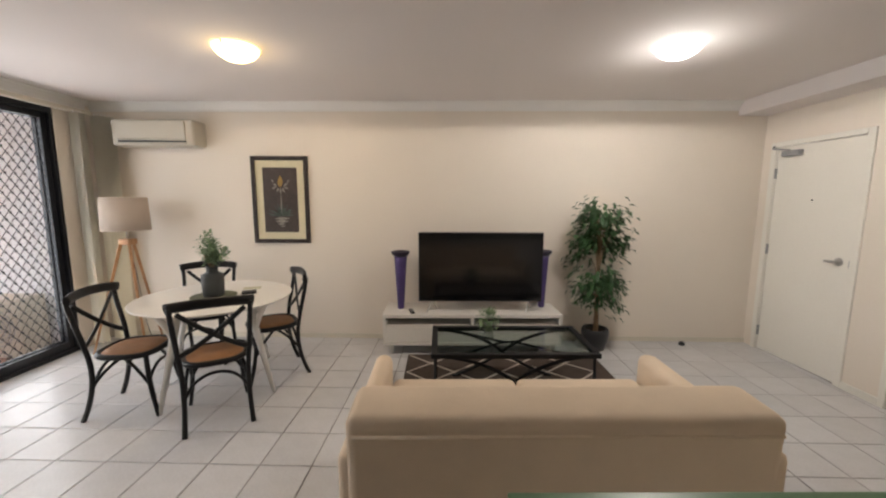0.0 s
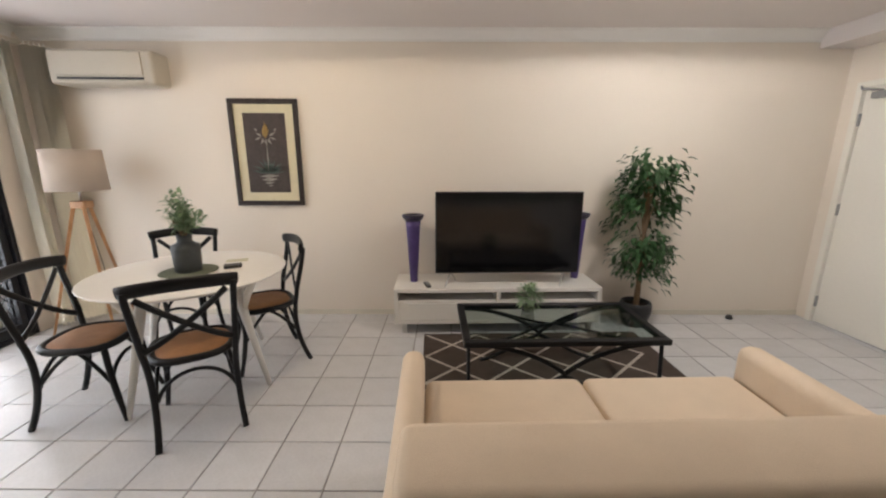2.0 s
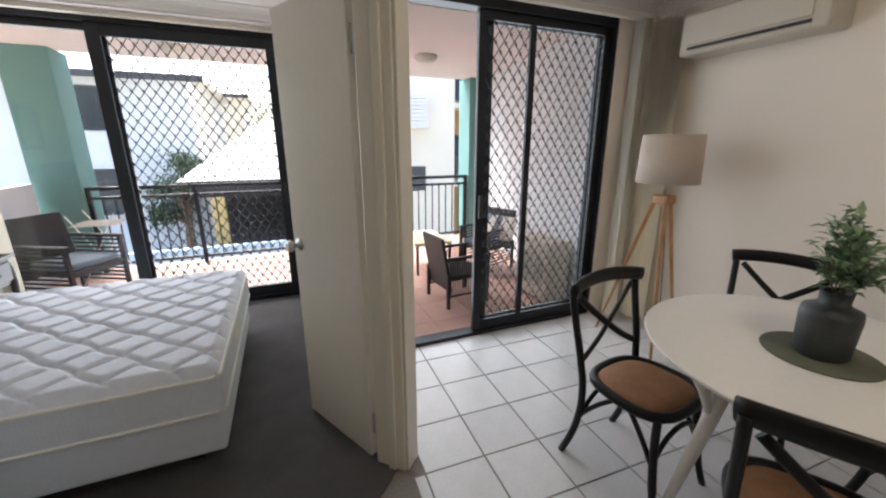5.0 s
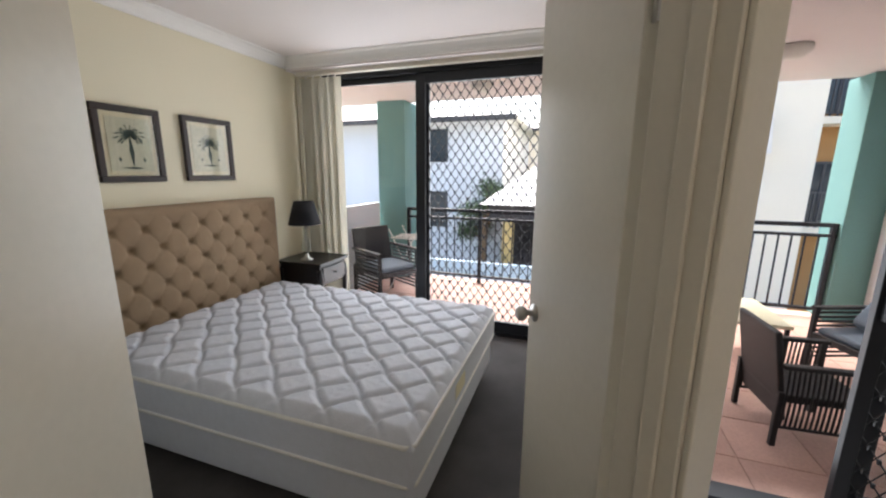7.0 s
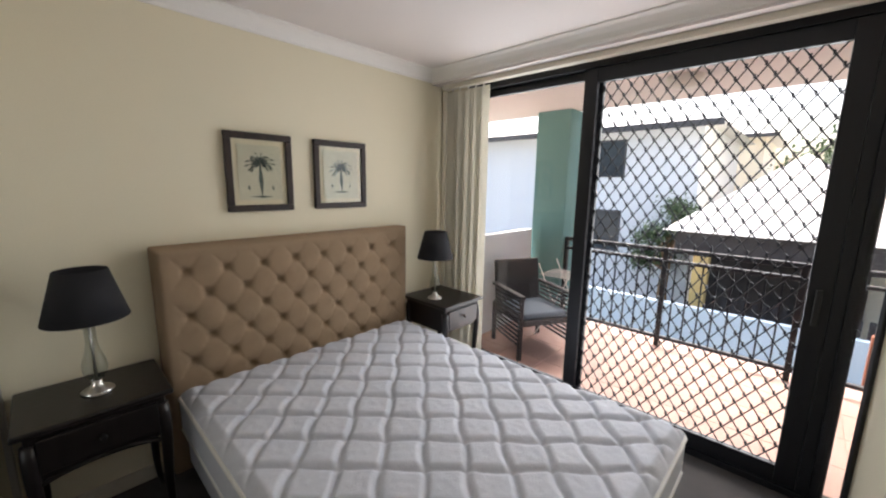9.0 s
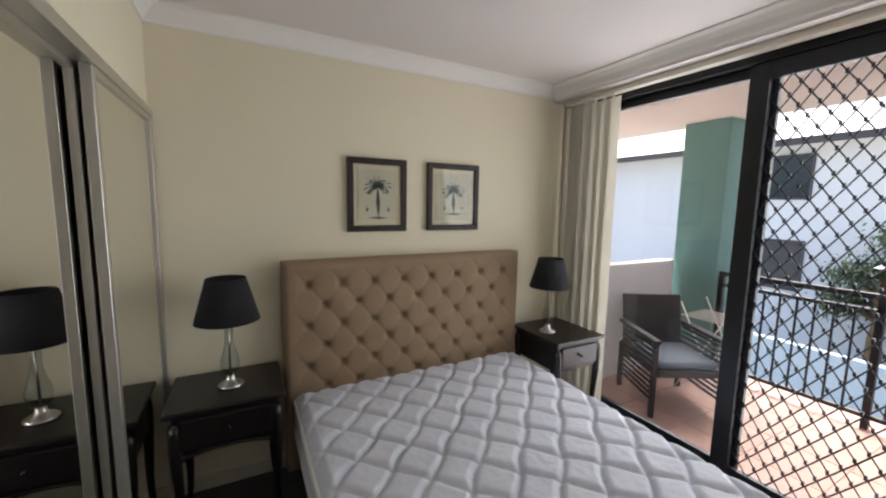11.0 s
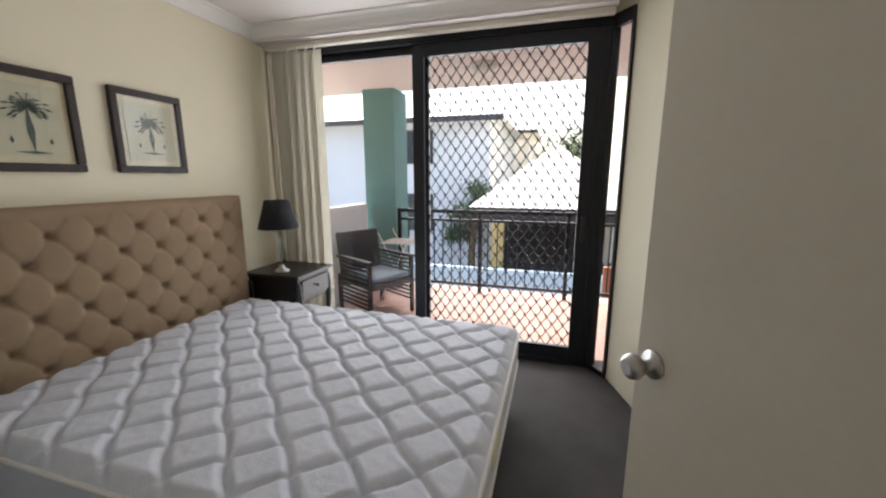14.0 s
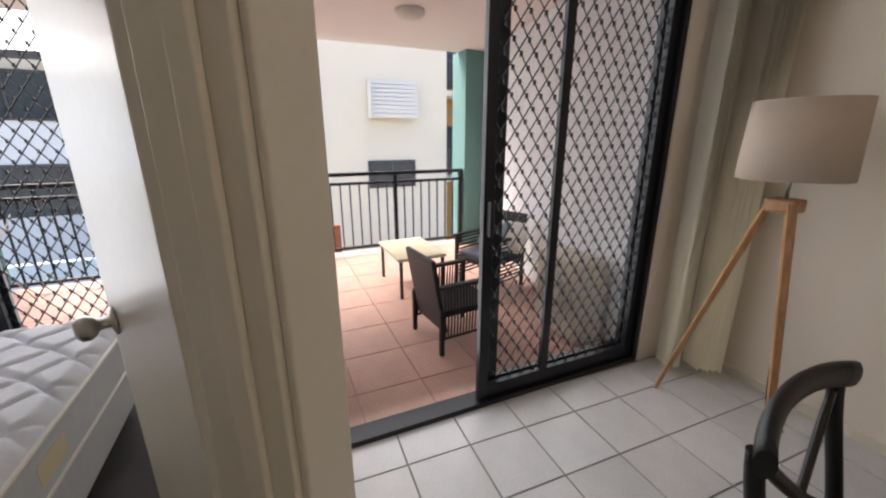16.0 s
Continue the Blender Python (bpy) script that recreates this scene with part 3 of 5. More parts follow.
def build_chair():
    root = thing("dining_chair", "black bentwood cross-back chair with woven cane seat", "chair", "chairs round the table")
    for s in (-1, 1):
        bm = bmesh.new()
        pts = arc([(s * 0.20, -0.255, 0), (s * 0.185, -0.16, 0.22), (s * 0.19, -0.165, 0.40), (s * 0.205, -0.19, 0.52)]) + arc([(s * 0.207, -0.193, 0.55), (s * 0.215, -0.22, 0.68), (s * 0.22, -0.25, 0.78), (s * 0.225, -0.255, 0.865)], 8)
        tube(bm, pts, 0.0165, 10)
        part("rear_leg", bm, M_BLACK, root)
        bm = bmesh.new()
        tube(bm, arc([(s * 0.19, 0.215, 0), (s * 0.165, 0.17, 0.16), (s * 0.155, 0.15, 0.3), (s * 0.155, 0.15, 0.44)]), [0.014] * 4 + [0.0165] * 11, 10)
        part("front_leg", bm, M_BLACK, root)
        bm = bmesh.new()
        tube(bm, arc([(s * 0.165, 0.155, 0.24), (s * 0.165, 0.09, 0.36), (s * 0.15, 0.02, 0.42), (s * 0.15, 0.0, 0.435)], 8), 0.011, 8)
        part("brace", bm, M_BLACK, root)
        bm = bmesh.new()
        tube(bm, arc([(s * 0.185, -0.185, 0.24), (s * 0.18, -0.10, 0.37), (s * 0.16, -0.03, 0.42), (s * 0.15, 0.0, 0.432)], 8), 0.011, 8)
        part("brace", bm, M_BLACK, root)
        bm = bmesh.new()
        tube(bm, arc([(s * 0.20, -0.195, 0.53), (s * 0.08, -0.205, 0.58), (-s * 0.08, -0.235, 0.72), (-s * 0.19, -0.25, 0.825)], 12), 0.009, 8, flat=1.8)
        part("cross_bar", bm, M_BLACK, root)
    bm = bmesh.new()
    tube(bm, arc([(-0.165, 0.16, 0.22), (-0.13, 0.165, 0.40), (0.13, 0.165, 0.40), (0.165, 0.16, 0.22)], 16), 0.011, 8)
    part("front_hoop", bm, M_BLACK, root)
    bm = bmesh.new()
    tube(bm, arc([(-0.18, -0.18, 0.24), (-0.12, -0.165, 0.42), (0.12, -0.165, 0.42), (0.18, -0.18, 0.24)], 16), 0.011, 8)
    part("rear_hoop", bm, M_BLACK, root)
    bm = bmesh.new()
    tube(bm, arc([(-0.245, -0.235, 0.862), (-0.10, -0.292, 0.888), (0.10, -0.292, 0.888), (0.245, -0.235, 0.862)], 16), 0.017, 10, flat=2.0)
    part("top_rail", bm, M_BLACK, root)
    ring, pad = [], []
    for k in range(36):
        a = k * math.tau / 36
        c, s = math.cos(a), math.sin(a)
        r = 1 / (abs(c) ** 3 + abs(s) ** 3) ** (1 / 3)
        w = 0.205 + 0.012 * s
        ring.append((w * r * c * 0.95, 0.20 * r * s * 0.95 - 0.005, 0.45))
        pad.append((w * r * c * 0.90, 0.20 * r * s * 0.90 - 0.005))
    bm = bmesh.new()
    tube(bm, ring, 0.021, 8, closed=True)
    part("seat_frame", bm, M_BLACK, root)
    bm = bmesh.new()
    rings = []
    for q, h in ((1.0, 0.452), (0.9, 0.466), (0.6, 0.474), (0.25, 0.476)):
        rings.append([bm.verts.new((x * q, y * q, h)) for x, y in pad])
    rings.insert(0, [bm.verts.new((x, y, 0.44)) for x, y in pad])
    for a, b in zip(rings, rings[1:]):
        for k in range(36):
            bm.faces.new((a[k], a[(k + 1) % 36], b[(k + 1) % 36], b[k])).smooth = True
    bm.faces.new(rings[-1])
    bm.faces.new(rings[0][::-1])
    part("seat", bm, M_CANE, root, "brown woven cane seat")
    return root


chair = build_chair()
chair.matrix_world = turned((-1.00, 4.03), 8)
for at, ang in (((-0.355, 3.925), 120), ((-0.245, 4.585), 213), ((-1.00, 4.86), -72)):
    copy_thing(chair, turned(at, ang))

table = thing("dining_table", "round white lacquered dining table with splayed legs", "table")
table.location = (-0.595, 4.38, 0)
bm = bmesh.new()
lathe(bm, [(0.50, 0.722), (0.555, 0.728), (0.575, 0.738), (0.578, 0.746), (0.572, 0.75)], 64)
part("tabletop", bm, M_WHITE, table)
for k in range(4):
    a = radians(-108 + 90 * k)
    c, s = math.cos(a), math.sin(a)
    bm = bmesh.new()
    tube(bm, [(c * 0.53, s * 0.53, 0), (c * 0.40, s * 0.40, 0.45), (c * 0.33, s * 0.33, 0.73)], [0.015, 0.026, 0.033], 12)
    part("leg", bm, M_WHITE, table)
    bm = bmesh.new()
    tube(bm, [(c * 0.40, s * 0.40, 0.53), (c * 0.43, s * 0.43, 0.62), (c * 0.49, s * 0.49, 0.728)], [0.014, 0.022, 0.026], 12)
    part("leg_fork", bm, M_WHITE, table)
    bm = bmesh.new()
    tube(bm, [(c * 0.34, s * 0.34, 0.705), (0.02 * c, 0.02 * s, 0.705)], 0.018, 4)
    part("apron", bm, M_WHITE, table)

mat_ob = thing("placemat", "round grey green woven placemat on the table", "placemat")
mat_ob.location = (-0.60, 4.36, 0.7502)
made("disc", lambda b: lathe(b, [(0.165, 0), (0.17, 0.002), (0.168, 0.005)], 48), M_PLACE, mat_ob)


def sprig(bm, base, tip, leaves, size, spread):
    """A stem with small pointed leaves along it."""
    base, tip = Vector(base), Vector(tip)
    for i in range(leaves):
        t = 0.25 + 0.75 * (i + 0.5) / leaves
        p = base.lerp(tip, t)
        d = Vector((random.uniform(-1, 1), random.uniform(-1, 1), random.uniform(-0.1, 0.9))).normalized()
        leaf(bm, p + d * spread * random.random(), d, size * random.uniform(0.7, 1.2))


def leaf(bm, p, d, s, droop=0.25):
    side = d.cross(Vector((0.13, 0.21, 1))).normalized()
    up = side.cross(d).normalized()
    a = bm.verts.new(p)
    b = bm.verts.new(p + d * s * 0.45 + side * s * 0.24 + up * s * 0.06)
    c = bm.verts.new(p + d * s - up * s * droop)
    e = bm.verts.new(p + d * s * 0.45 - side * s * 0.24 + up * s * 0.06)
    m = bm.verts.new(p + d * s * 0.5 - up * s * 0.03)
    for f in ((a, b, m), (b, c, m), (c, e, m), (e, a, m)):
        bm.faces.new(f)


tp = thing("potted_plant", "small grey green plant in a dark grey pot on the table", "plant")
tp.location = (-0.60, 4.36, 0.7555)
made("pot", lambda b: lathe(b, [(0.070, 0), (0.078, 0.01), (0.084, 0.15), (0.080, 0.175), (0.05, 0.188), (0.042, 0.20), (0.045, 0.24), (0.036, 0.235), (0.034, 0.20)], 32), M_ZINC, tp)
bm = bmesh.new()
for k in range(30):
    a, r = random.uniform(0, math.tau), random.uniform(0.02, 0.14)
    sprig(bm, (0.01 * math.cos(a), 0.01 * math.sin(a), 0.22), (r * math.cos(a), r * math.sin(a), random.uniform(0.38, 0.53) - 0.35 * r), 24, 0.046, 0.024)
part("foliage", bm, M_LEAF2, tp, "grey green small leaves")
bm = bmesh.new()
for k in range(8):
    a = k * math.tau / 8
    tube(bm, [(0, 0, 0.2), (0.05 * math.cos(a), 0.05 * math.sin(a), 0.34)], 0.003, 5)
part("stem", bm, M_BARK, tp)

wl = thing("wallet", "small black wallet lying on the table", "wallet")
wl.matrix_world = pose(-0.36, 4.45, 0.7505, 0, 0, 25)
block("cover", M_TVB, wl, -0.055, 0.055, -0.035, 0.035, 0, 0.022, bevel=0.006)
pb = thing("booklet", "small pale paper booklet on the table", "paper")
pb.matrix_world = pose(-0.42, 4.63, 0.7505, 0, 0, 15)
block("pages", M_PAPER, pb, -0.07, 0.07, -0.03, 0.03, 0, 0.006, bevel=0.001)

# floor lamp
fl = thing("floor_lamp", "oak tripod floor lamp with taupe drum shade", "lamp")
fl.location = (-1.86, 5.10, 0)
bm = bmesh.new()
n = 40
for r0, z0, z1 in ((0.20, 1.225, 1.545),):
    rr = [[bm.verts.new((r * math.cos(k * math.tau / n), r * math.sin(k * math.tau / n), z)) for k in range(n)] for r, z in ((r0, z0), (r0 - 0.012, z1), (r0 - 0.017, z1), (r0 - 0.005, z0))]
    for i in range(4):
        for k in range(n):
            bm.faces.new((rr[i][k], rr[i][(k + 1) % n], rr[(i + 1) % 4][(k + 1) % n], rr[(i + 1) % 4][k])).smooth = i in (0, 2)
part("shade", bm, M_SHADE, fl)
for a in (205, 318, 80):
    c, s = math.cos(radians(a)), math.sin(radians(a))
    rr = 0.36 if a != 80 else 0.28
    bm = bmesh.new()
    tube(bm, [(c * rr, s * rr, 0), (c * 0.05, s * 0.05, 1.12)], [0.012, 0.019], 4)
    part("leg", bm, M_OAK, fl)
block("apex_block", M_OAK, fl, -0.06, 0.06, -0.05, 0.05, 1.08, 1.14, bevel=0.012)
made("stem", lambda b: lathe(b, [(0.008, 1.13), (0.008, 1.4)], 10), M_STEEL, fl)
made("bulb", lambda b: lathe(b, [(0.012, 1.36), (0.03, 1.40), (0.03, 1.43), (0.01, 1.46)], 14), M_LENS, fl)
bm = bmesh.new()
tube(bm, arc([(-1.78, 5.05, 0.9), (-1.72, 5.06, 0.4), (-1.8, 5.12, 0.05), (-1.68, 5.2, 0.006)], 18), 0.003, 5)
part("cord", bm, M_TVB, fl).matrix_parent_inverse = Matrix.Translation((1.86, -5.10, 0))

# air conditioner
ac = thing("air_conditioner", "aged white split air conditioner on the wall", "air conditioner")
block("body", M_PLASTIC, ac, -2.04, -1.22, 5.25, 5.47, 2.06, 2.32, bevel=0.025)
block("front_panel", M_PLASTIC, ac, -1.98, -1.30, 5.238, 5.252, 2.125, 2.30, bevel=0.006)
block("outlet", M_TVB, ac, -1.97, -1.30, 5.24, 5.255, 2.093, 2.109, label="dark air outlet slot")
block("louvre", M_PLASTIC, ac, -1.97, -1.30, 5.245, 5.265, 2.070, 2.089, bevel=0.004)


def picture(name, label, x0, x1, z0, z1, wall, out, bar, mount, parts):
    """A framed print on a wall of constant y; out: +1 or -1, the way off the wall."""
    root = thing(name, label, "picture")
    ya, yb = sorted((wall + out * 0.002, wall + out * 0.03))
    for d in ((x0, x1, z1 - bar, z1), (x0, x1, z0, z0 + bar), (x0, x0 + bar, z0 + bar, z1 - bar), (x1 - bar, x1, z0 + bar, z1 - bar)):
        block("frame_bar", M_DKWOOD, root, d[0], d[1], ya, yb, d[2], d[3], bevel=0.006)
    ym = sorted((wall + out * 0.004, wall + out * 0.012))
    block("mount", M_MATB, root, x0 + bar, x1 - bar, *ym, z0 + bar, z1 - bar)
    yp = sorted((wall + out * 0.013, wall + out * 0.016))
    block("print", parts[0], root, x0 + bar + mount, x1 - bar - mount, *yp, z0 + bar + mount, z1 - bar - mount)
    return root


def strokes(root, name, material, y, shapes):
    """Painted shapes: flat tapered strokes (x0, z0, x1, z1, width) lying on a print."""
    bm = bmesh.new()
    for x0, z0, x1, z1, w in shapes:
        d = Vector((x1 - x0, 0, z1 - z0))
        s = Vector((-d.z, 0, d.x)).normalized() * w
        mid = Vector((x0, y, z0)) + d * 0.45
        vs = [bm.verts.new(v) for v in (Vector((x0, y, z0)), mid + s, Vector((x1, y, z1)), mid - s)]
        bm.faces.new(vs)
    r = bmesh.ops.extrude_face_region(bm, geom=bm.faces[:])
    for v in [g for g in r["geom"] if isinstance(g, bmesh.types.BMVert)]:
        v.co.y += 0.0012
    part(name, bm, material, root)


pic = picture("framed_picture", "dark framed print of a flowering potted orchid", -0.75, -0.155, 1.065, 1.98, 5.425, -1, 0.042, 0.075, (M_PRINT,))
cx, py = -0.45, 5.4075
strokes(pic, "painted_leaves", M_INK, py, [(cx + 0.01, 1.35, cx + (0.15 + 0.02 * math.sin(5 * k)) * math.cos(a), 1.35 + (0.13 + 0.02 * math.sin(3 * k)) * math.sin(a), 0.009) for k, a in enumerate(radians(8 + 11 * k) for k in range(16))])
strokes(pic, "painted_pot", M_PALE, py, [(cx - 0.085, 1.325, cx + 0.095, 1.33, 0.016), (cx - 0.07, 1.295, cx + 0.08, 1.30, 0.018), (cx - 0.05, 1.265, cx + 0.05, 1.27, 0.010), (cx - 0.02, 1.24, cx + 0.04, 1.245, 0.006)])
strokes(pic, "painted_stem", M_PALE, py - 0.0015, [(cx, 1.36, cx + 0.006, 1.66, 0.006), (cx + 0.004, 1.60, cx - 0.05, 1.68, 0.003), (cx + 0.004, 1.60, cx + 0.06, 1.69, 0.003)])
strokes(pic, "painted_petals", M_PALE, py - 0.003, [(cx + dx, dz, cx + dx + ex, dz + ez, 0.010) for dx, dz, ex, ez in ((-0.03, 1.665, -0.05, 0.035), (-0.04, 1.66, -0.055, -0.02), (0.03, 1.67, 0.06, 0.035), (0.04, 1.66, 0.05, -0.02), (-0.015, 1.65, -0.03, -0.05), (0.015, 1.65, 0.035, -0.05), (0.0, 1.65, 0.002, -0.06), (-0.07, 1.71, -0.02, 0.03), (0.08, 1.71, 0.015, 0.03))])
strokes(pic, "painted_bloom", M_OCHRE, py - 0.0045, [(cx - 0.012, 1.66, cx - 0.010, 1.76, 0.016), (cx + 0.012, 1.66, cx + 0.014, 1.775, 0.017), (cx, 1.65, cx + 0.002, 1.79, 0.014)])

# television and its unit
tv_unit = thing("tv_unit", "long low white television unit with open shelves", "tv unit")
block("top", M_WHITE, tv_unit, 0.68, 2.45, 4.93, 5.38, 0.38, 0.415, bevel=0.003)
block("base", M_WHITE, tv_unit, 0.68, 2.45, 4.93, 5.38, 0.10, 0.13, bevel=0.003)
for x0, x1 in ((0.68, 0.71), (1.55, 1.58), (2.42, 2.45)):
    block("side_panel", M_WHITE, tv_unit, x0, x1, 4.932, 5.378, 0.13, 0.38, bevel=0.002)
block("back_panel", M_WHITE, tv_unit, 0.71, 2.42, 5.36, 5.376, 0.13, 0.38)
for x0, x1 in ((0.713, 1.547), (1.583, 2.417)):
    block("drawer_front", M_WHITE, tv_unit, x0, x1, 4.935, 4.955, 0.135, 0.285, bevel=0.002)
    block("shelf", M_WHITE, tv_unit, x0, x1, 4.956, 5.355, 0.287, 0.303)
for x in (0.74, 2.36):
    for y in (4.97, 5.31):
        block("foot", M_STEEL, tv_unit, x, x + 0.04, y, y + 0.04, 0, 0.10)
tv = thing("television", "large black flat television, switched off, on the unit", "television")
block("bezel", M_TVB, tv, 1.03, 2.265, 5.035, 5.075, 0.52, 1.215, bevel=0.006)
block("screen", M_TV, tv, 1.04, 2.255, 5.031, 5.036, 0.535, 1.206)
block("rear_housing", M_TVB, tv, 1.25, 2.05, 5.075, 5.11, 0.56, 0.95, bevel=0.012)
for x in (1.16, 2.14):
    bm = bmesh.new()
    tube(bm, [(x - 0.05, 4.97, 0.421), (x, 5.05, 0.53), (x + 0.05, 5.17, 0.421)], 0.007, 6)
    part("stand_foot", bm, M_STEEL, tv, "slim silver stand foot")
for x, y in ((0.84, 5.15), (2.31, 5.22)):
    vs = thing("vase", "tall tapered purple vase with dark flared rim", "vase", "vases beside the television")
    vs.location = (x, y, 0.4155)
    made("body", lambda b: lathe(b, [(0.030, 0), (0.034, 0.008), (0.036, 0.05), (0.062, 0.50), (0.066, 0.545)], 28), M_PURPLE, vs)
    made("rim", lambda b: lathe(b, [(0.066, 0.545), (0.088, 0.57), (0.095, 0.588), (0.092, 0.598), (0.075, 0.60), (0.06, 0.58)], 28), M_VRIM, vs)
rc = thing("remote_control", "small black remote control on the unit", "remote control")
rc.matrix_world = pose(0.96, 5.02, 0.4155, 0, 0, 15)
block("case", M_TVB, rc, -0.02, 0.02, -0.06, 0.06, 0, 0.018, bevel=0.005)
for j in range(4):
    block("button", M_GREYP, rc, -0.012, 0.012, -0.045 + j * 0.022, -0.033 + j * 0.022, 0.018, 0.0195)

# ficus
fp = thing("potted_tree", "artificial green ficus tree in a round dark pot", "plant")
fp.location = (2.85, 5.10, 0)
made("pot", lambda b: lathe(b, [(0.085, 0), (0.10, 0.01), (0.135, 0.14), (0.135, 0.20), (0.125, 0.225), (0.11, 0.225), (0.11, 0.18)], 32), M_POT, fp)
made("soil", lambda b: lathe(b, [(0.108, 0.17), (0.108, 0.19)], 24), M_SOIL, fp)
bm = bmesh.new()
tube(bm, arc([(0, 0, 0.18), (0.02, 0, 0.32), (-0.01, 0.0, 0.45), (0.0, 0, 0.60)], 10), [0.026 - 0.0008 * i for i in range(11)], 10)
tube(bm, arc([(0.01, 0.01, 0.18), (-0.03, 0.02, 0.32), (0.03, 0.01, 0.48), (0.03, 0, 0.7)], 10), 0.014, 8)
tips = []
for k in range(26):
    a, h = k * 2.4, random.uniform(0.5, 1.46)
    w = 0.22 * math.sin(math.pi * min(1, max(0.12, (h - 0.35) / 1.35))) ** 0.6
    tip = (w * math.cos(a) * random.uniform(0.5, 1.1), 0.8 * w * math.sin(a) * random.uniform(0.5, 1.1), h)
    tube(bm, arc([(0, 0, min(h - 0.1, 0.55)), (0, 0, h), (tip[0] * 0.5, tip[1] * 0.5, h + 0.06), tip], 5), [0.009, 0.007, 0.005, 0.004, 0.003, 0.002], 5)
    tips.append(tip)
part("trunk", bm, M_BARK, fp, "pale twisted trunk")
bm = bmesh.new()
for tip in tips:
    p = Vector(tip)
    for j in range(66):
        q = p + Vector((random.gauss(0, 0.062), random.gauss(0, 0.055), random.gauss(0, 0.06)))
        q.y = min(q.y, 0.24)
        out = Vector((q.x, q.y, 0)).normalized()
        d = (out + Vector((random.uniform(-0.7, 0.7), random.uniform(-0.7, 0.7), random.uniform(-0.9, 0.2)))).normalized()
        leaf(bm, q, d, random.uniform(0.055, 0.095))
for a, h in ((180, 1.25), (200, 0.85), (10, 0.95), (160, 0.8), (-35, 0.65)):
    for j in range(8):
        q = Vector((math.cos(radians(a)) * (0.18 + 0.018 * j), math.sin(radians(a)) * 0.12, h + 0.04 - 0.012 * j))
        leaf(bm, q, Vector((math.cos(radians(a + random.uniform(-50, 50))), random.uniform(-0.6, 0.4), -0.3)).normalized(), 0.06)
part("crown", bm, M_LEAF, fp, "dense glossy green leaves")

# rug
rug = thing("rug", "brown rug with a cream lattice line pattern", "rug")
block("weave", M_RUG, rug, 0.93, 2.76, 3.45, 4.93, 0.0, 0.010, bevel=0.004)
bm = bmesh.new()
sx, sy = 0.42, 0.36
def rug_line(x0, y0, x1, y1):
    tube(bm, [(x0, y0, 0.0105), (x1, y1, 0.0105)], 0.011, 4, flat=0.25)
j = 0
y = 3.46
while y < 4.9:
    x = 0.95 + (sx / 2 if j % 2 else 0)
    while x < 2.74:
        for ex in (-1, 1):
            xe, ye = x + ex * sx / 2, y + sy / 2
            if 0.93 < xe < 2.76 and ye < 4.93:
                rug_line(x, y, xe, ye)
        x += sx
    y += sy / 2
    j += 1
part("lattice", bm, M_RUGL, rug, "cream woven lattice lines")

# coffee table
ct = thing("coffee_table", "black iron coffee table with a clear glass top", "table")
X0, X1, Y0, Y1, ZT = 1.18, 2.39, 3.88, 4.50, 0.455
for d in ((X0, X1, Y0, Y0 + 0.045), (X0, X1, Y1 - 0.045, Y1), (X0, X0 + 0.045, Y0 + 0.045, Y1 - 0.045), (X1 - 0.045, X1, Y0 + 0.045, Y1 - 0.045)):
    block("top_rail", M_IRON, ct, *d, ZT - 0.035, ZT, bevel=0.005)
gp = block("glass_top", M_TGLASS, ct, X0 + 0.045, X1 - 0.045, Y0 + 0.045, Y1 - 0.045, ZT - 0.014, ZT - 0.006, label="clear glass top")
for y in (Y0 + 0.03, Y1 - 0.03):
    for s in (0, 1):
        a, b = (X0 + 0.03, X1 - 0.03) if s else (X1 - 0.03, X0 + 0.03)
        m = (a + b) / 2
        bm = bmesh.new()
        tube(bm, arc([(a, y, 0.43), (a + (m - a) * 0.6, y, 0.41), (m - (m - a) * 0.1, y, 0.28), (m, y, 0.23)], 8) + arc([(m, y, 0.22), (m + (b - m) * 0.2, y, 0.16), (m + (b - m) * 0.5, y, 0.05), (b - (b - m) * 0.25, y, 0.012)], 8), 0.014, 8)
        part("curved_leg", bm, M_IRON, ct)
for x in (X0 + 0.03, X1 - 0.03):
    bm = bmesh.new()
    tube(bm, [(x, Y0 + 0.05, 0.42), (x, Y0 + 0.03, 0.2), (x, Y0 + 0.03, 0.012)], 0.012, 8)
    part("post", bm, M_IRON, ct)
for s in (0, 1):
    ya, yb = (Y0 + 0.05, Y1 - 0.05) if s else (Y1 - 0.05, Y0 + 0.05)
    bm = bmesh.new()
    tube(bm, arc([(X0 + 0.06, ya, 0.425), (1.5, ya, 0.425), (1.65, (ya + yb) / 2, 0.425), (1.785, (ya + yb) / 2, 0.425)], 10) + arc([(1.79, (ya + yb) / 2, 0.425), (1.92, (ya + yb) / 2, 0.425), (2.07, ya, 0.425), (X1 - 0.06, ya, 0.425)], 10), 0.010, 8)
    part("curved_brace", bm, M_IRON, ct)
fv = thing("flower_vase", "small glass vase of pale green flowers on the coffee table", "vase")
fv.location = (1.62, 4.20, ZT - 0.005)
fv.scale = (1.35, 1.35, 1.3)
made("vase", lambda b: lathe(b, [(0.03, 0), (0.035, 0.01), (0.028, 0.05), (0.036, 0.085), (0.033, 0.085), (0.025, 0.05)], 20), M_CUT, fv)
bm = bmesh.new()
for k in range(240):
    d = Vector((random.gauss(0, 1), random.gauss(0, 1), random.gauss(0.2, 0.9))).normalized()
    leaf(bm, Vector((0, 0, 0.125)) + d * random.uniform(0.02, 0.06), d, 0.028)
part("bouquet", bm, M_LEAF2, fv, "pale green flower heads")

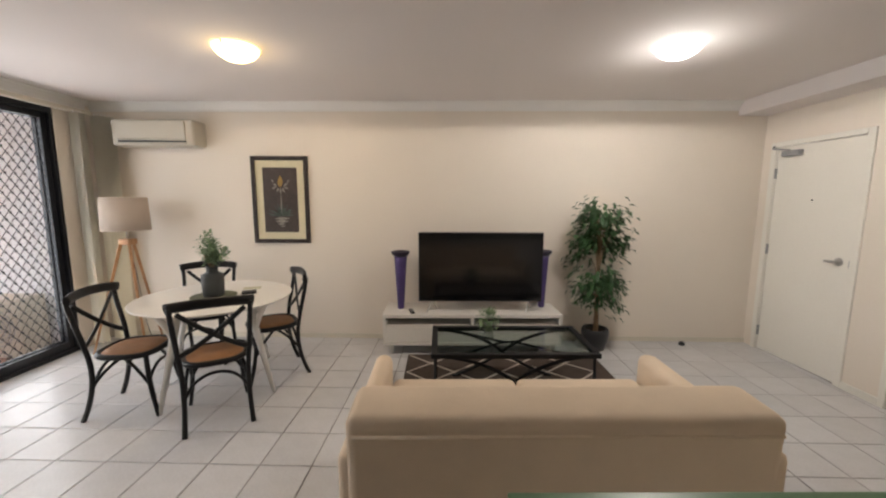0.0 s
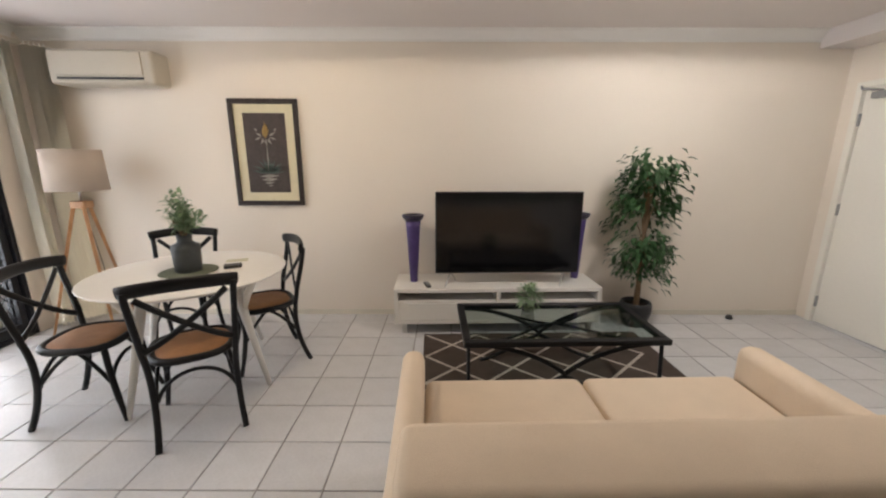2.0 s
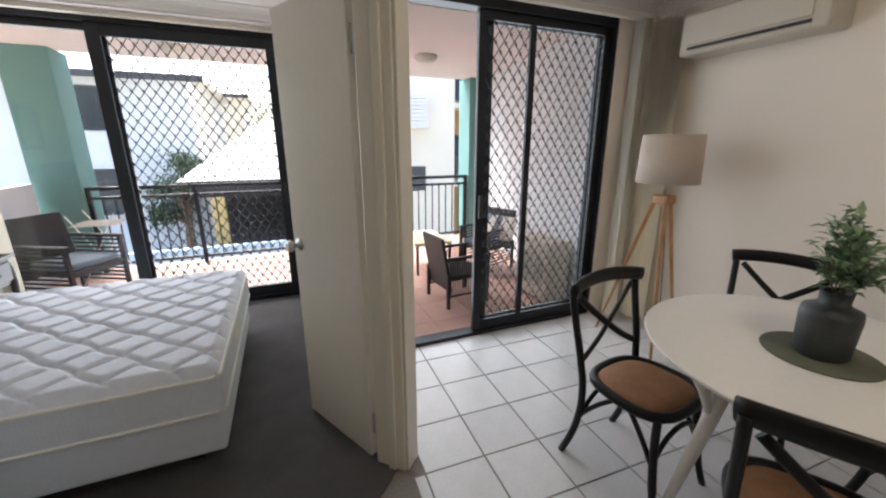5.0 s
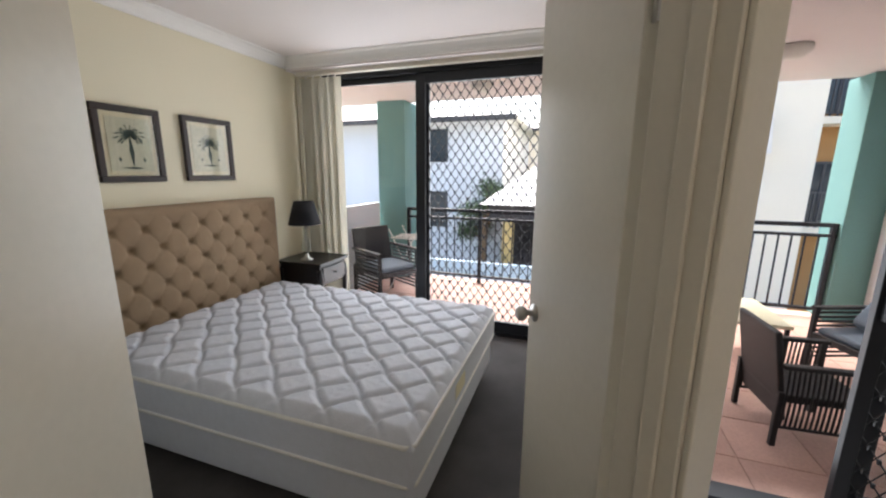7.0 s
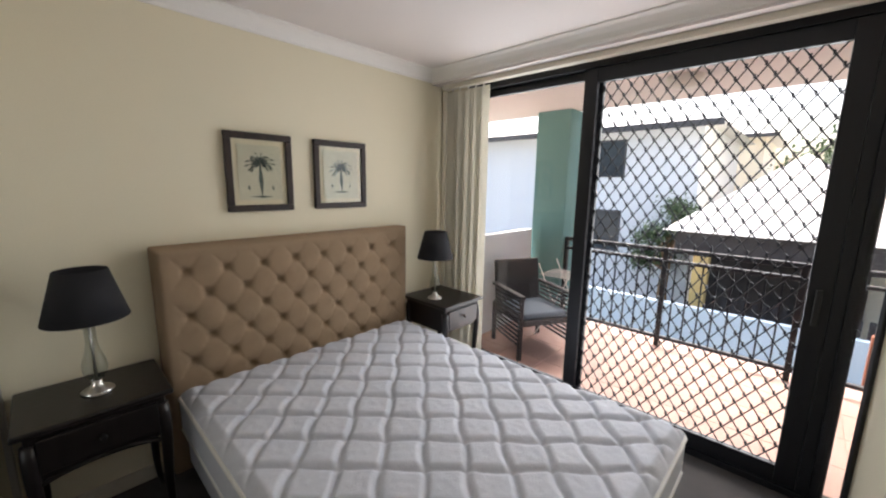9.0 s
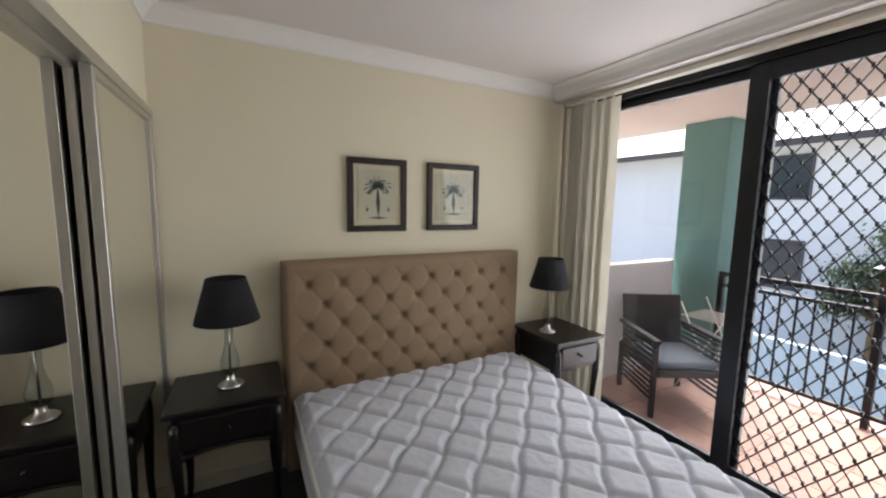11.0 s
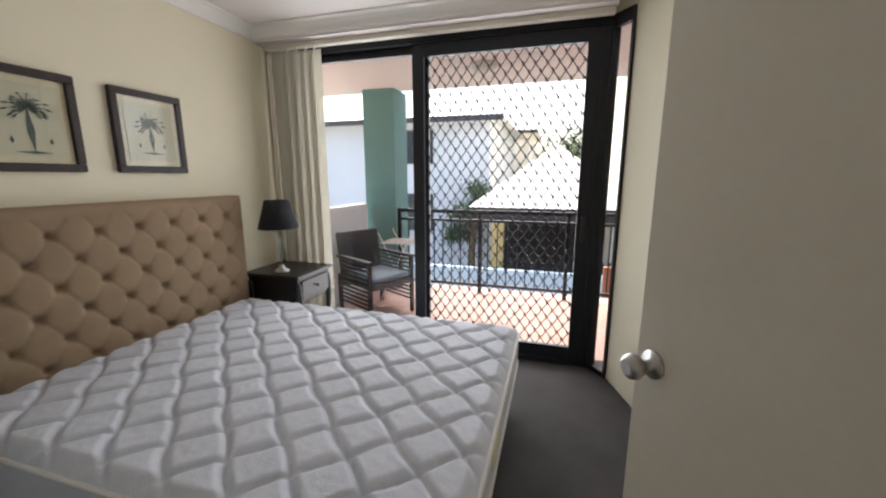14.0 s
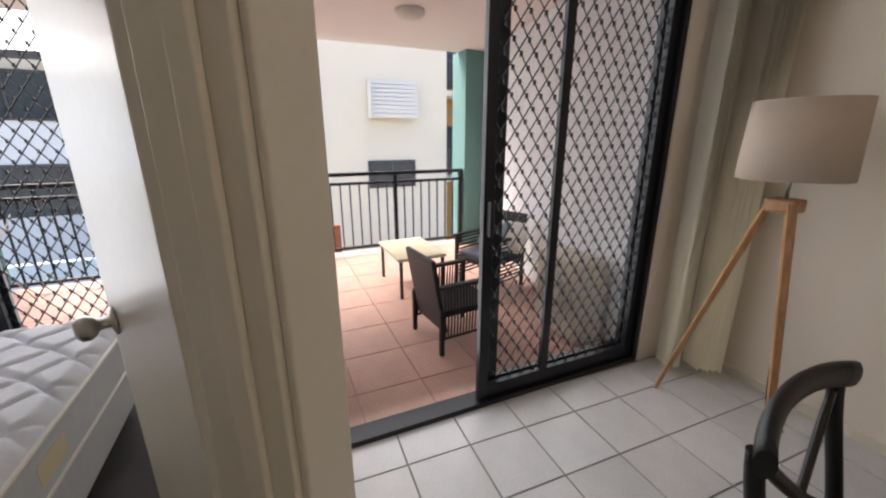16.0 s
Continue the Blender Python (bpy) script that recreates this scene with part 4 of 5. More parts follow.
# sofa
sofa = thing("sofa", "cream linen two-seat sofa seen from behind", "sofa")
def pillow(name, x0, x1, y0, y1, z0, z1, bev, tilt=0.0, material=M_SOFA):
    bm = bmesh.new()
    cx, cy, cz = (x0 + x1) / 2, (y0 + y1) / 2, (z0 + z1) / 2
    m = Matrix.Translation((cx, cy, cz)) @ Matrix.Rotation(tilt, 4, "X")
    box(bm, x0 - cx, x1 - cx, y0 - cy, y1 - cy, z0 - cz, z1 - cz, bevel=bev, m=m)
    for f in bm.faces:
        f.smooth = f.calc_area() < 0.5
    return part(name, bm, material, sofa)
pillow("back", 0.91, 2.46, 2.55, 2.80, 0.10, 0.80, 0.04, radians(3))
pillow("arm", 0.865, 0.965, 2.58, 3.50, 0.10, 0.63, 0.045)
pillow("arm", 2.42, 2.53, 2.58, 3.50, 0.10, 0.63, 0.045)
pillow("base", 0.93, 2.45, 2.70, 3.46, 0.10, 0.33, 0.02)
pillow("seat_cushion", 0.965, 1.69, 2.74, 3.49, 0.33, 0.48, 0.04)
pillow("seat_cushion", 1.694, 2.418, 2.74, 3.49, 0.33, 0.48, 0.04)
bm = bmesh.new()
tube(bm, [(0.935, 2.535, 0.73), (2.435, 2.535, 0.73)], 0.007, 6)
part("piping", bm, M_SOFA, sofa)
for x in (0.92, 2.40):
    for y in (2.62, 3.40):
        block("foot", M_BLACK, sofa, x, x + 0.05, y, y + 0.05, 0, 0.105)

# kitchen bench beside the walker
kb = thing("kitchen_bench", "kitchen bench with green laminate top", "kitchen bench")
block("worktop", M_GREEN, kb, 1.39, 3.4, 1.45, 2.09, 0.86, 0.90, bevel=0.006)
block("cabinet", M_WHITE, kb, 1.45, 3.35, 1.50, 2.03, 0.0, 0.86)
ds = thing("door_stop", "small black rubber door stop on the floor", "door stop")
ds.location = (3.83, 5.2, 0)
made("stop", lambda b: lathe(b, [(0.03, 0), (0.032, 0.01), (0.02, 0.035), (0.012, 0.04)], 16), M_TVB, ds)


def ceiling_lamp(at, lens, label):
    root = thing("ceiling_lamp", label, "ceiling light", "living room ceiling lights")
    root.location = (at[0], at[1], CEIL)
    made("glass", lambda b: lathe(b, [(0.02, -0.085), (0.07, -0.076), (0.115, -0.05), (0.14, -0.018), (0.142, -0.012), (0.12, -0.012)], 36), lens, root)
    made("base_plate", lambda b: lathe(b, [(0.11, -0.012), (0.11, -0.001)], 32), M_PLASTIC, root)
    for k in range(3):
        a = k * math.tau / 3 + 0.4
        bm = bmesh.new()
        tube(bm, [(0.136 * math.cos(a), 0.136 * math.sin(a), -0.03), (0.150 * math.cos(a), 0.150 * math.sin(a), -0.012), (0.150 * math.cos(a), 0.150 * math.sin(a), -0.001)], 0.006, 6)
        part("clip", bm, M_STEEL, root)
    return root


ceiling_lamp((-0.1, 3.98), M_GLOWY, "round glass ceiling light with warm yellow glow")
ceiling_lamp((2.76, 3.88), M_GLOWW, "round glass ceiling light with cool white glow")

# ---- bedroom furniture ----
bed = thing("bed_base", "white upholstered bed base on dark feet", "bed")
MX0, MX1, MY0, MY1 = -3.27, -1.73, 0.30, 2.29
block("base", M_TICK, bed, MX0 + 0.02, MX1 - 0.02, MY0, MY1 - 0.02, 0.09, 0.31, bevel=0.02)
for x in (MX0 + 0.12, MX1 - 0.18):
    for y in (MY0 + 0.1, MY1 - 0.2):
        block("foot", M_BLACK, bed, x, x + 0.06, y, y + 0.06, 0.0045, 0.092)
mattress = thing("mattress", "bare white quilted mattress with diamond stitching", "mattress")
bm = bmesh.new()
W, L = MX1 - MX0, MY1 - MY0
nx, ny = 210, 270
def quilt(u, v):
    """Height of the quilted top: pillows between two sets of wavy seams."""
    w = 0.009 * math.sin(v * 27) + 0.007 * math.sin(u * 27)
    a = (u * 1.0 + v * 0.95 + w) / 0.228
    b = (u * 1.0 - v * 0.95 - w) / 0.228
    fa, fb = abs(a - round(a)) * 2, abs(b - round(b)) * 2
    return 0.029 * (min(1, fa * 3.4) * min(1, fb * 3.4)) ** 0.5 + 0.0018 * noise.noise((u * 34, v * 34, 3))
grid = []
for j in range(ny + 1):
    row = []
    for i in range(nx + 1):
        u, v = W * i / nx, L * j / ny
        e = min(u, W - u, v, L - v)
        edge = min(1.0, e / 0.05)
        z = 0.515 + quilt(u, v) * edge - 0.028 * (1 - edge) ** 2 + 0.004 * noise.noise((u * 3, v * 3, 0))
        row.append(bm.verts.new((MX0 + u, MY0 + v, z)))
    grid.append(row)
for j in range(ny):
    for i in range(nx):
        bm.faces.new((grid[j][i], grid[j][i + 1], grid[j + 1][i + 1], grid[j + 1][i])).smooth = True
part("quilted_top", bm, M_TICK, mattress)
block("side_wall", M_TICK, mattress, MX0, MX1, MY0, MY1, 0.312, 0.488, bevel=0.012)
for z in (0.318, 0.49):
    bm = bmesh.new()
    c = 0.03
    loop = [(MX0 + c, MY0), (MX1 - c, MY0), (MX1, MY0 + c), (MX1, MY1 - c), (MX1 - c, MY1), (MX0 + c, MY1), (MX0, MY1 - c), (MX0, MY0 + c)]
    tube(bm, [(x, y, z) for x, y in loop], 0.009, 6, closed=True)
    part("piping", bm, M_PIPE, mattress, "cream edge piping")
block("label", M_MATB, mattress, -2.45, -2.28, MY1 - 0.001, MY1 + 0.002, 0.36, 0.44, label="yellow sewn label")

head = thing("headboard", "brown linen headboard with deep diamond button tufting", "headboard")
HX0, HX1, HZ0, HZ1, HY = -3.33, -1.69, 0.01, 1.275, 0.285
block("core", M_HEAD, head, HX0, HX1, 0.165, HY - 0.045, HZ0, HZ1, bevel=0.012)
buttons = []
for r in range(7):
    z = 1.14 - 0.122 * r
    k = 0
    while True:
        x = HX0 + 0.15 + (0.0 if r % 2 == 0 else 0.097) + 0.194 * k
        if x > HX1 - 0.13:
            break
        buttons.append((x, z))
        k += 1
bx = np.array(buttons)
bm = bmesh.new()
nx, nz = 150, 112
grid = []
for j in range(nz + 1):
    row = []
    z = 0.30 + (HZ1 - 0.30) * j / nz
    for i in range(nx + 1):
        x = HX0 + (HX1 - HX0) * i / nx
        inside = HX0 + 0.07 < x < HX1 - 0.07 and z < HZ1 - 0.06
        d = float(np.sqrt(((bx - (x, z)) ** 2).sum(1)).min())
        h = 0.0
        if inside:
            h = -0.030 * math.exp(-(d / 0.020) ** 2) - 0.009 * math.exp(-(d / 0.055) ** 2)
            r1, r2 = (x - HX0 - 0.15) / 0.194, (1.14 - z) / 0.244
            a, b = r1 + r2, r1 - r2
            fa, fb = abs(a - round(a)), abs(b - round(b))
            h -= 0.007 * math.exp(-(min(fa, fb) / 0.035) ** 2)
        e = min(x - HX0, HX1 - x, HZ1 - z)
        h -= 0.03 * max(0, 1 - e / 0.03) ** 2
        row.append(bm.verts.new((x, HY + h, z)))
    grid.append(row)
for j in range(nz):
    for i in range(nx):
        bm.faces.new((grid[j][i], grid[j][i + 1], grid[j + 1][i + 1], grid[j + 1][i])).smooth = True
part("tufted_front", bm, M_HEAD, head)
for x, z in buttons:
    if z > 0.5:
        bm = bmesh.new()
        lathe(bm, [(0.011, 0), (0.012, 0.003), (0.007, 0.008)], 10)
        bmesh.ops.transform(bm, matrix=Matrix.Translation((x, HY - 0.046, z)) @ Matrix.Rotation(radians(-90), 4, "X"), verts=bm.verts)
        part("button", bm, M_HEAD, head)


def palm(root, cx, cz, h, y):
    """A botanical palm: tapered trunk, drooping crown, ground line and two seeds."""
    strokes(root, "palm_trunk", M_INK, y, [(cx - 0.004, cz - h * 0.5, cx + 0.002, cz + h * 0.3, 0.014)])
    fronds = []
    for k in range(24):
        a = radians(-40 + 11.3 * k)
        c, s = math.cos(a), math.sin(a)
        r = 0.078 + 0.022 * math.sin(2.7 * k)
        mx, mz = cx + 0.6 * r * c, cz + h * 0.22 + 0.55 * r * s
        fronds += [(cx, cz + h * 0.22, mx + 0.008 * c, mz + 0.008 * s, 0.004), (mx, mz, cx + r * c, cz + h * 0.22 + 0.8 * r * s - 0.012, 0.005)]
    strokes(root, "palm_fronds", M_INK, y + 0.002, fronds)
    strokes(root, "palm_ground", M_INK, y, [(cx - 0.07, cz - h * 0.5, cx + 0.07, cz - h * 0.49, 0.007)])
    strokes(root, "palm_seeds", M_INK, y, [(cx + o, cz - h * 0.36, cx + o, cz - h * 0.24, 0.008) for o in (-0.07, 0.07)])


for x0, x1, h in ((-2.465, -2.08, 0.27), (-3.02, -2.615, 0.22)):
    pp = picture("palm_print", "dark framed botanical print of a palm tree", x0, x1, 1.43, 1.885, 0.15, 1, 0.038, 0.030, (M_PAPER,))
    pp["group"] = "palm prints above the bed"
    palm(pp, (x0 + x1) / 2, 1.65, h, 0.167)
    g = block("glazing", M_GLASS, pp, x0 + 0.038, x1 - 0.038, 0.172, 0.174, 1.468, 1.847)


def nightstand(x0, x1, y0, y1, label):
    root = thing("nightstand", label, "nightstand", "nightstands beside the bed")
    block("top", M_ESPR, root, x0, x1, y0, y1, 0.665, 0.69, bevel=0.008)
    block("body", M_ESPR, root, x0 + 0.03, x1 - 0.03, y0 + 0.03, y1 - 0.03, 0.47, 0.665, bevel=0.006)
    block("drawer_front", M_ESPR, root, x0 + 0.06, x1 - 0.06, y1 - 0.03, y1 - 0.014, 0.50, 0.64, bevel=0.006)
    bm = bmesh.new()
    lathe(bm, [(0.006, 0), (0.006, 0.012), (0.013, 0.018), (0.009, 0.026)], 12)
    bmesh.ops.transform(bm, matrix=Matrix.Translation(((x0 + x1) / 2, y1 - 0.014, 0.575)) @ Matrix.Rotation(radians(-90), 4, "X"), verts=bm.verts)
    part("drawer_knob", bm, M_IRON, root, "small dark drawer knob")
    for sx, lx in ((-1, x0 + 0.045), (1, x1 - 0.045)):
        for sy, ly in ((-1, y0 + 0.045), (1, y1 - 0.045)):
            bm = bmesh.new()
            o = 0.03 if sy > 0 else 0.0
            tube(bm, arc([(lx, ly, 0.62), (lx + sx * 0.02, ly + o * 1.3, 0.45), (lx - sx * 0.02, ly - o, 0.2), (lx + sx * 0.012, ly + o * 0.6, 0.0045)], 12), [0.028 - 0.0013 * i for i in range(13)], 8)
            part("cabriole_leg", bm, M_ESPR, root)
    if x0 > -2:
        bm = bmesh.new()
        tube(bm, arc([(x0 + 0.06, y1 - 0.035, 0.45), (x0 + 0.15, y1 - 0.035, 0.49), (x1 - 0.15, y1 - 0.035, 0.49), (x1 - 0.06, y1 - 0.035, 0.45)], 12), 0.010, 6)
        part("apron", bm, M_ESPR, root)
    return root


nightstand(-3.80, -3.34, 0.20, 0.70, "dark espresso nightstand with curved legs beside the window")
nightstand(-1.665, -1.17, 0.18, 0.60, "dark espresso nightstand with curved legs beside the wardrobe")


def table_lamp(x, y, label):
    root = thing("table_lamp", label, "lamp", "table lamps beside the bed")
    root.location = (x, y, 0.6905)
    made("foot", lambda b: lathe(b, [(0.055, 0), (0.058, 0.006), (0.050, 0.014), (0.030, 0.024), (0.018, 0.04), (0.020, 0.055)], 28), M_STEEL, root, "polished metal foot")
    made("glass_body", lambda b: lathe(b, [(0.020, 0.055), (0.036, 0.075), (0.044, 0.11), (0.040, 0.145), (0.026, 0.185), (0.019, 0.23), (0.020, 0.29), (0.022, 0.31)], 24), M_CUT, root, "cut glass column")
    made("inner_rod", lambda b: lathe(b, [(0.005, 0.05), (0.005, 0.36)], 8), M_STEEL, root)
    n = 36
    bm = bmesh.new()
    rr = [[bm.verts.new((r * math.cos(k * math.tau / n), r * math.sin(k * math.tau / n), z)) for k in range(n)] for r, z in ((0.145, 0.335), (0.088, 0.545), (0.085, 0.545), (0.142, 0.335))]
    for i in range(4):
        for k in range(n):
            bm.faces.new((rr[i][k], rr[i][(k + 1) % n], rr[(i + 1) % 4][(k + 1) % n], rr[(i + 1) % 4][k])).smooth = i in (0, 2)
    part("shade", bm, M_BSHADE, root, "black fabric shade")
    return root


table_lamp(-3.47, 0.46, "glass table lamp with black shade by the window")
table_lamp(-1.43, 0.40, "glass table lamp with black shade by the wardrobe")

# mirrored wardrobe
wd = thing("mirrored_wardrobe", "built-in wardrobe with sliding mirror doors in aluminium frames", "wardrobe")
for y0, y1, x in ((0.16, 0.98, -1.13), (0.94, 1.76, -1.085)):
    block("mirror_door", M_MIRROR, wd, x, x + 0.006, y0 + 0.03, y1 - 0.03, 0.06, 1.98, label="large mirror pane")
    for d in ((y0, y0 + 0.03, 0.03, 2.0), (y1 - 0.03, y1, 0.03, 2.0), (y0 + 0.03, y1 - 0.03, 0.03, 0.06), (y0 + 0.03, y1 - 0.03, 1.98, 2.0)):
        block("door_frame", M_ALUS, wd, x - 0.012, x + 0.018, *d, bevel=0.003)
block("head_track", M_ALUS, wd, -1.15, -1.05, 0.15, 1.78, 2.0, 2.04, bevel=0.003)
block("floor_track", M_ALUS, wd, -1.15, -1.05, 0.15, 1.78, 0.0045, 0.028, bevel=0.003)
structure("wall_over_wardrobe", M_BWALL, "pale cream wall above the mirrored wardrobe", "wall", -1.13, -1.05, 0.15, 1.78, 2.04, CEIL)
structure("wall_beside_wardrobe", M_BWALL, "pale cream wall beside the wardrobe", "wall", -1.13, -0.55, 1.77, 1.81, 0.0, CEIL)

# ---- balcony ----
structure("balcony_slab", M_TGROUT, "concrete balcony slab under the tiles", "floor", -5.85, -2.55, -2.0, 7.2, -0.3, -0.036)
structure("balcony_ceiling", M_CEIL, "white painted balcony ceiling", "ceiling", -5.80, -4.05, -2.0, 7.2, 2.46, 2.76)
structure("balcony_ceiling_inner", M_CEIL, "white painted ceiling of the inner balcony", "ceiling", -4.05, -2.55, 3.09, 7.2, 2.46, 2.76)
structure("bedroom_outer_wall", M_REND, "white rendered outer bedroom wall", "wall", -3.60, -2.55, 3.085, 3.13, -0.03, 2.46)
upright("balcony_wall_north", M_REND, (-2.55, 5.12), (-5.56, 5.70), 0.14, -0.03, 2.46, "pale rendered wall dividing the balconies")
structure("balcony_half_wall", M_REND, "white rendered half wall between balconies", "wall", -5.50, -4.05, 0.02, 0.14, -0.03, 1.07, bevel=0.004)
structure("column_south", M_TEAL, "teal painted square balcony column", "column", -5.98, -5.56, 0.10, 0.52, -0.03, 2.46, bevel=0.006)
structure("column_north", M_TEAL, "teal painted square balcony column beside the railing", "column", -5.95, -5.562, 5.40, 5.72, -0.03, 2.46, bevel=0.006)
rl = thing("balcony_railing", "black metal balcony railing with slim vertical bars", "railing", kind="structure")
for z, h in ((0.985, 0.022), (0.875, 0.016), (0.07, 0.016)):
    block("rail", M_ALU, rl, -5.66, -5.61, 0.52, 5.40, z - h, z + h, bevel=0.006)
for y in (0.54, 1.6, 2.62, 3.6, 4.45, 5.37):
    block("post", M_ALU, rl, -5.66, -5.61, y - 0.022, y + 0.022, -0.03, 0.97, bevel=0.004)
y = 0.66
while y < 5.33:
    block("bar", M_ALU, rl, -5.643, -5.627, y - 0.007, y + 0.007, 0.085, 0.86)
    y += 0.115


def wicker_chair(at, facing, label, cushion=None, size=1.0):
    root = thing("wicker_armchair", label, "armchair", "balcony wicker chairs")
    for s in (-1, 1):
        for y in (-0.27, 0.27):
            block("leg", M_WICK, root, s * 0.27 - 0.018, s * 0.27 + 0.018, y - 0.018, y + 0.018, 0, 0.60 if y > 0 else 0.42, bevel=0.004)
        block("arm", M_WICK, root, s * 0.27 - 0.03, s * 0.27 + 0.03, -0.29, 0.30, 0.60, 0.63, bevel=0.008)
        bm = bmesh.new()
        if cushion:
            for k in range(11):
                tube(bm, [(s * 0.27, -0.26, 0.14 + 0.043 * k), (s * 0.27, 0.26, 0.14 + 0.043 * k)], 0.011, 6)
        else:
            for k in range(17):
                y = -0.24 + 0.03 * k
                tube(bm, arc([(s * 0.27, y, 0.60), (s * 0.285, y, 0.45), (s * 0.285, y, 0.28), (s * 0.27, y, 0.15)], 5), 0.0075, 5)
            tube(bm, [(s * 0.27, -0.26, 0.15), (s * 0.27, 0.26, 0.15)], 0.011, 6)
        part("side_weave", bm, M_WICK, root)
    block("seat", M_WICK, root, -0.25, 0.25, -0.27, 0.29, 0.33, 0.39, bevel=0.01)
    bm = bmesh.new()
    box(bm, -0.26, 0.26, -0.02, 0.02, -0.08 if cushion else -0.17, 0.50, bevel=0.012, m=Matrix.Translation((0, -0.25, 0.36)) @ Matrix.Rotation(radians(10), 4, "X"))
    part("backrest", bm, M_WICK, root)
    if cushion:
        block("cushion", cushion, root, -0.23, 0.23, -0.20, 0.27, 0.39, 0.45, bevel=0.025)
    root.matrix_world = turned((*at, -0.03), facing)
    root.scale = (size, size, size)
    return root


wicker_chair((-4.66, 0.66), 62, "dark wicker armchair with grey cushion by the half wall", M_CUSH)
wicker_chair((-3.28, 4.16), 95, "dark wicker armchair standing with its back to the door", None, 0.8)
wicker_chair((-4.05, 4.92), -70, "dark wicker armchair with pale blue cushions by the wall", M_CUSH, 0.85)
bt = thing("balcony_table", "low wicker balcony table with pale top", "table")
block("top", M_PAPER, bt, -4.75, -4.05, 3.98, 4.45, 0.33, 0.36, bevel=0.006)
for x in (-4.73, -4.09):
    for y in (4.0, 4.41):
        block("leg", M_WICK, bt, x, x + 0.025, y, y + 0.025, -0.03, 0.33)
cu = thing("outdoor_unit", "white air conditioner condenser on the balcony floor", "air conditioner")
block("case", M_PLASTIC, cu, -3.22, -2.76, 4.85, 5.12, 0.0, 0.58, bevel=0.015)
made("fan_grille", lambda b: [tube(b, [(-2.99 + r * math.cos(k * math.tau / 24), 4.842, 0.30 + r * math.sin(k * math.tau / 24)) for k in range(24)], 0.005, 5, closed=True) for r in (0.06, 0.10, 0.14, 0.18)], M_GREYP, cu, "round grey fan grille")
for x in (-3.15, -2.80):
    block("foot", M_GREYP, cu, x, x + 0.05, 4.87, 5.10, -0.03, 0.002)
for k, (x, y, tone) in enumerate(((-4.05, 4.98, M_CUSH), (-3.9, 5.03, M_WHITE))):
    cs = thing("cushion", "soft scatter cushion on the wicker chair", "cushion")
    cs.matrix_world = pose(x, y, 0.50, 60, 0, 10 + 20 * k)
    block("pad", tone, cs, -0.18, 0.18, -0.15, 0.15, -0.05, 0.05, bevel=0.045)
da = thing("drying_rack", "folding white wire clothes airer by the column", "clothes airer")
bm = bmesh.new()
for k in range(7):
    tube(bm, [(-5.35 + 0.06 * k, 0.55, 0.66), (-5.35 + 0.06 * k, 0.95, 0.66)], 0.005, 5)
for x in (-5.37, -4.97):
    tube(bm, [(x, 0.55, -0.03), (x, 0.95, 0.78)], 0.006, 5)
    tube(bm, [(x, 0.95, -0.03), (x, 0.55, 0.78)], 0.006, 5)
part("wires", bm, M_WHITE, da)
bl = thing("balcony_light", "small round balcony ceiling light", "ceiling light")
bl.location = (-4.45, 4.28, 2.46)
made("dome", lambda b: lathe(b, [(0.03, -0.09), (0.09, -0.08), (0.13, -0.04), (0.13, -0.001)], 28), M_LENS, bl)
bl2 = copy_thing(bl, pose(-4.9, 1.75, 2.46))

# ---- outside ----
gm = bpy.data.meshes.new("ground")
gm.from_pydata([(-600, -600, -3), (600, -600, -3), (600, 600, -3), (-600, 600, -3)], [], [(0, 1, 2, 3)])
gm.materials.append(M_GRASS)
tagged(new("ground", gm), "grass and paving of the courtyard below", "ground", kind="structure")


def house(name, label, x0, x1, y0, y1, z1, wall, roof_h, windows, roof=M_DARKR):
    root = thing(name, label, "building")
    block("wall", wall, root, x0, x1, y0, y1, -3.0, z1)
    for ya, yb, za, zb in windows:
        w = block("window", M_DKGL, root, x1 + 0.002, x1 + 0.03, ya, yb, za, zb)
        for d in ((ya - 0.06, ya, za - 0.06, zb + 0.06), (yb, yb + 0.06, za - 0.06, zb + 0.06), ((ya + yb) / 2 - 0.03, (ya + yb) / 2 + 0.03, za, zb), (ya, yb, zb, zb + 0.06), (ya, yb, za - 0.06, za)):
            bm = bmesh.new()
            box(bm, x1 + 0.004, x1 + 0.05, d[0], d[1], d[2], d[3])
            part("window_frame", bm, M_DARKR, w)
    if roof_h:
        o = 0.6
        bm = bmesh.new()
        b = [bm.verts.new(v) for v in ((x0 - o, y0 - o, z1), (x1 + o, y0 - o, z1), (x1 + o, y1 + o, z1), (x0 - o, y1 + o, z1))]
        h = (x1 - x0) / 2 + o
        t = [bm.verts.new((x0 + h - o, y0 - o + h, z1 + roof_h)), bm.verts.new((x0 + h - o, y1 + o - h, z1 + roof_h))]
        for f in ((b[0], b[1], t[0]), (b[1], b[2], t[1], t[0]), (b[2], b[3], t[1]), (b[3], b[0], t[0], t[1]), (b[3], b[2], b[1], b[0])):
            bm.faces.new(f)
        part("roof", bm, M_ROOF, root, "pale sheet hip roof")
        block("fascia", roof, root, x1 + o - 0.02, x1 + o + 0.03, y0 - o, y1 + o, z1 - 0.18, z1 + 0.04)
    return root


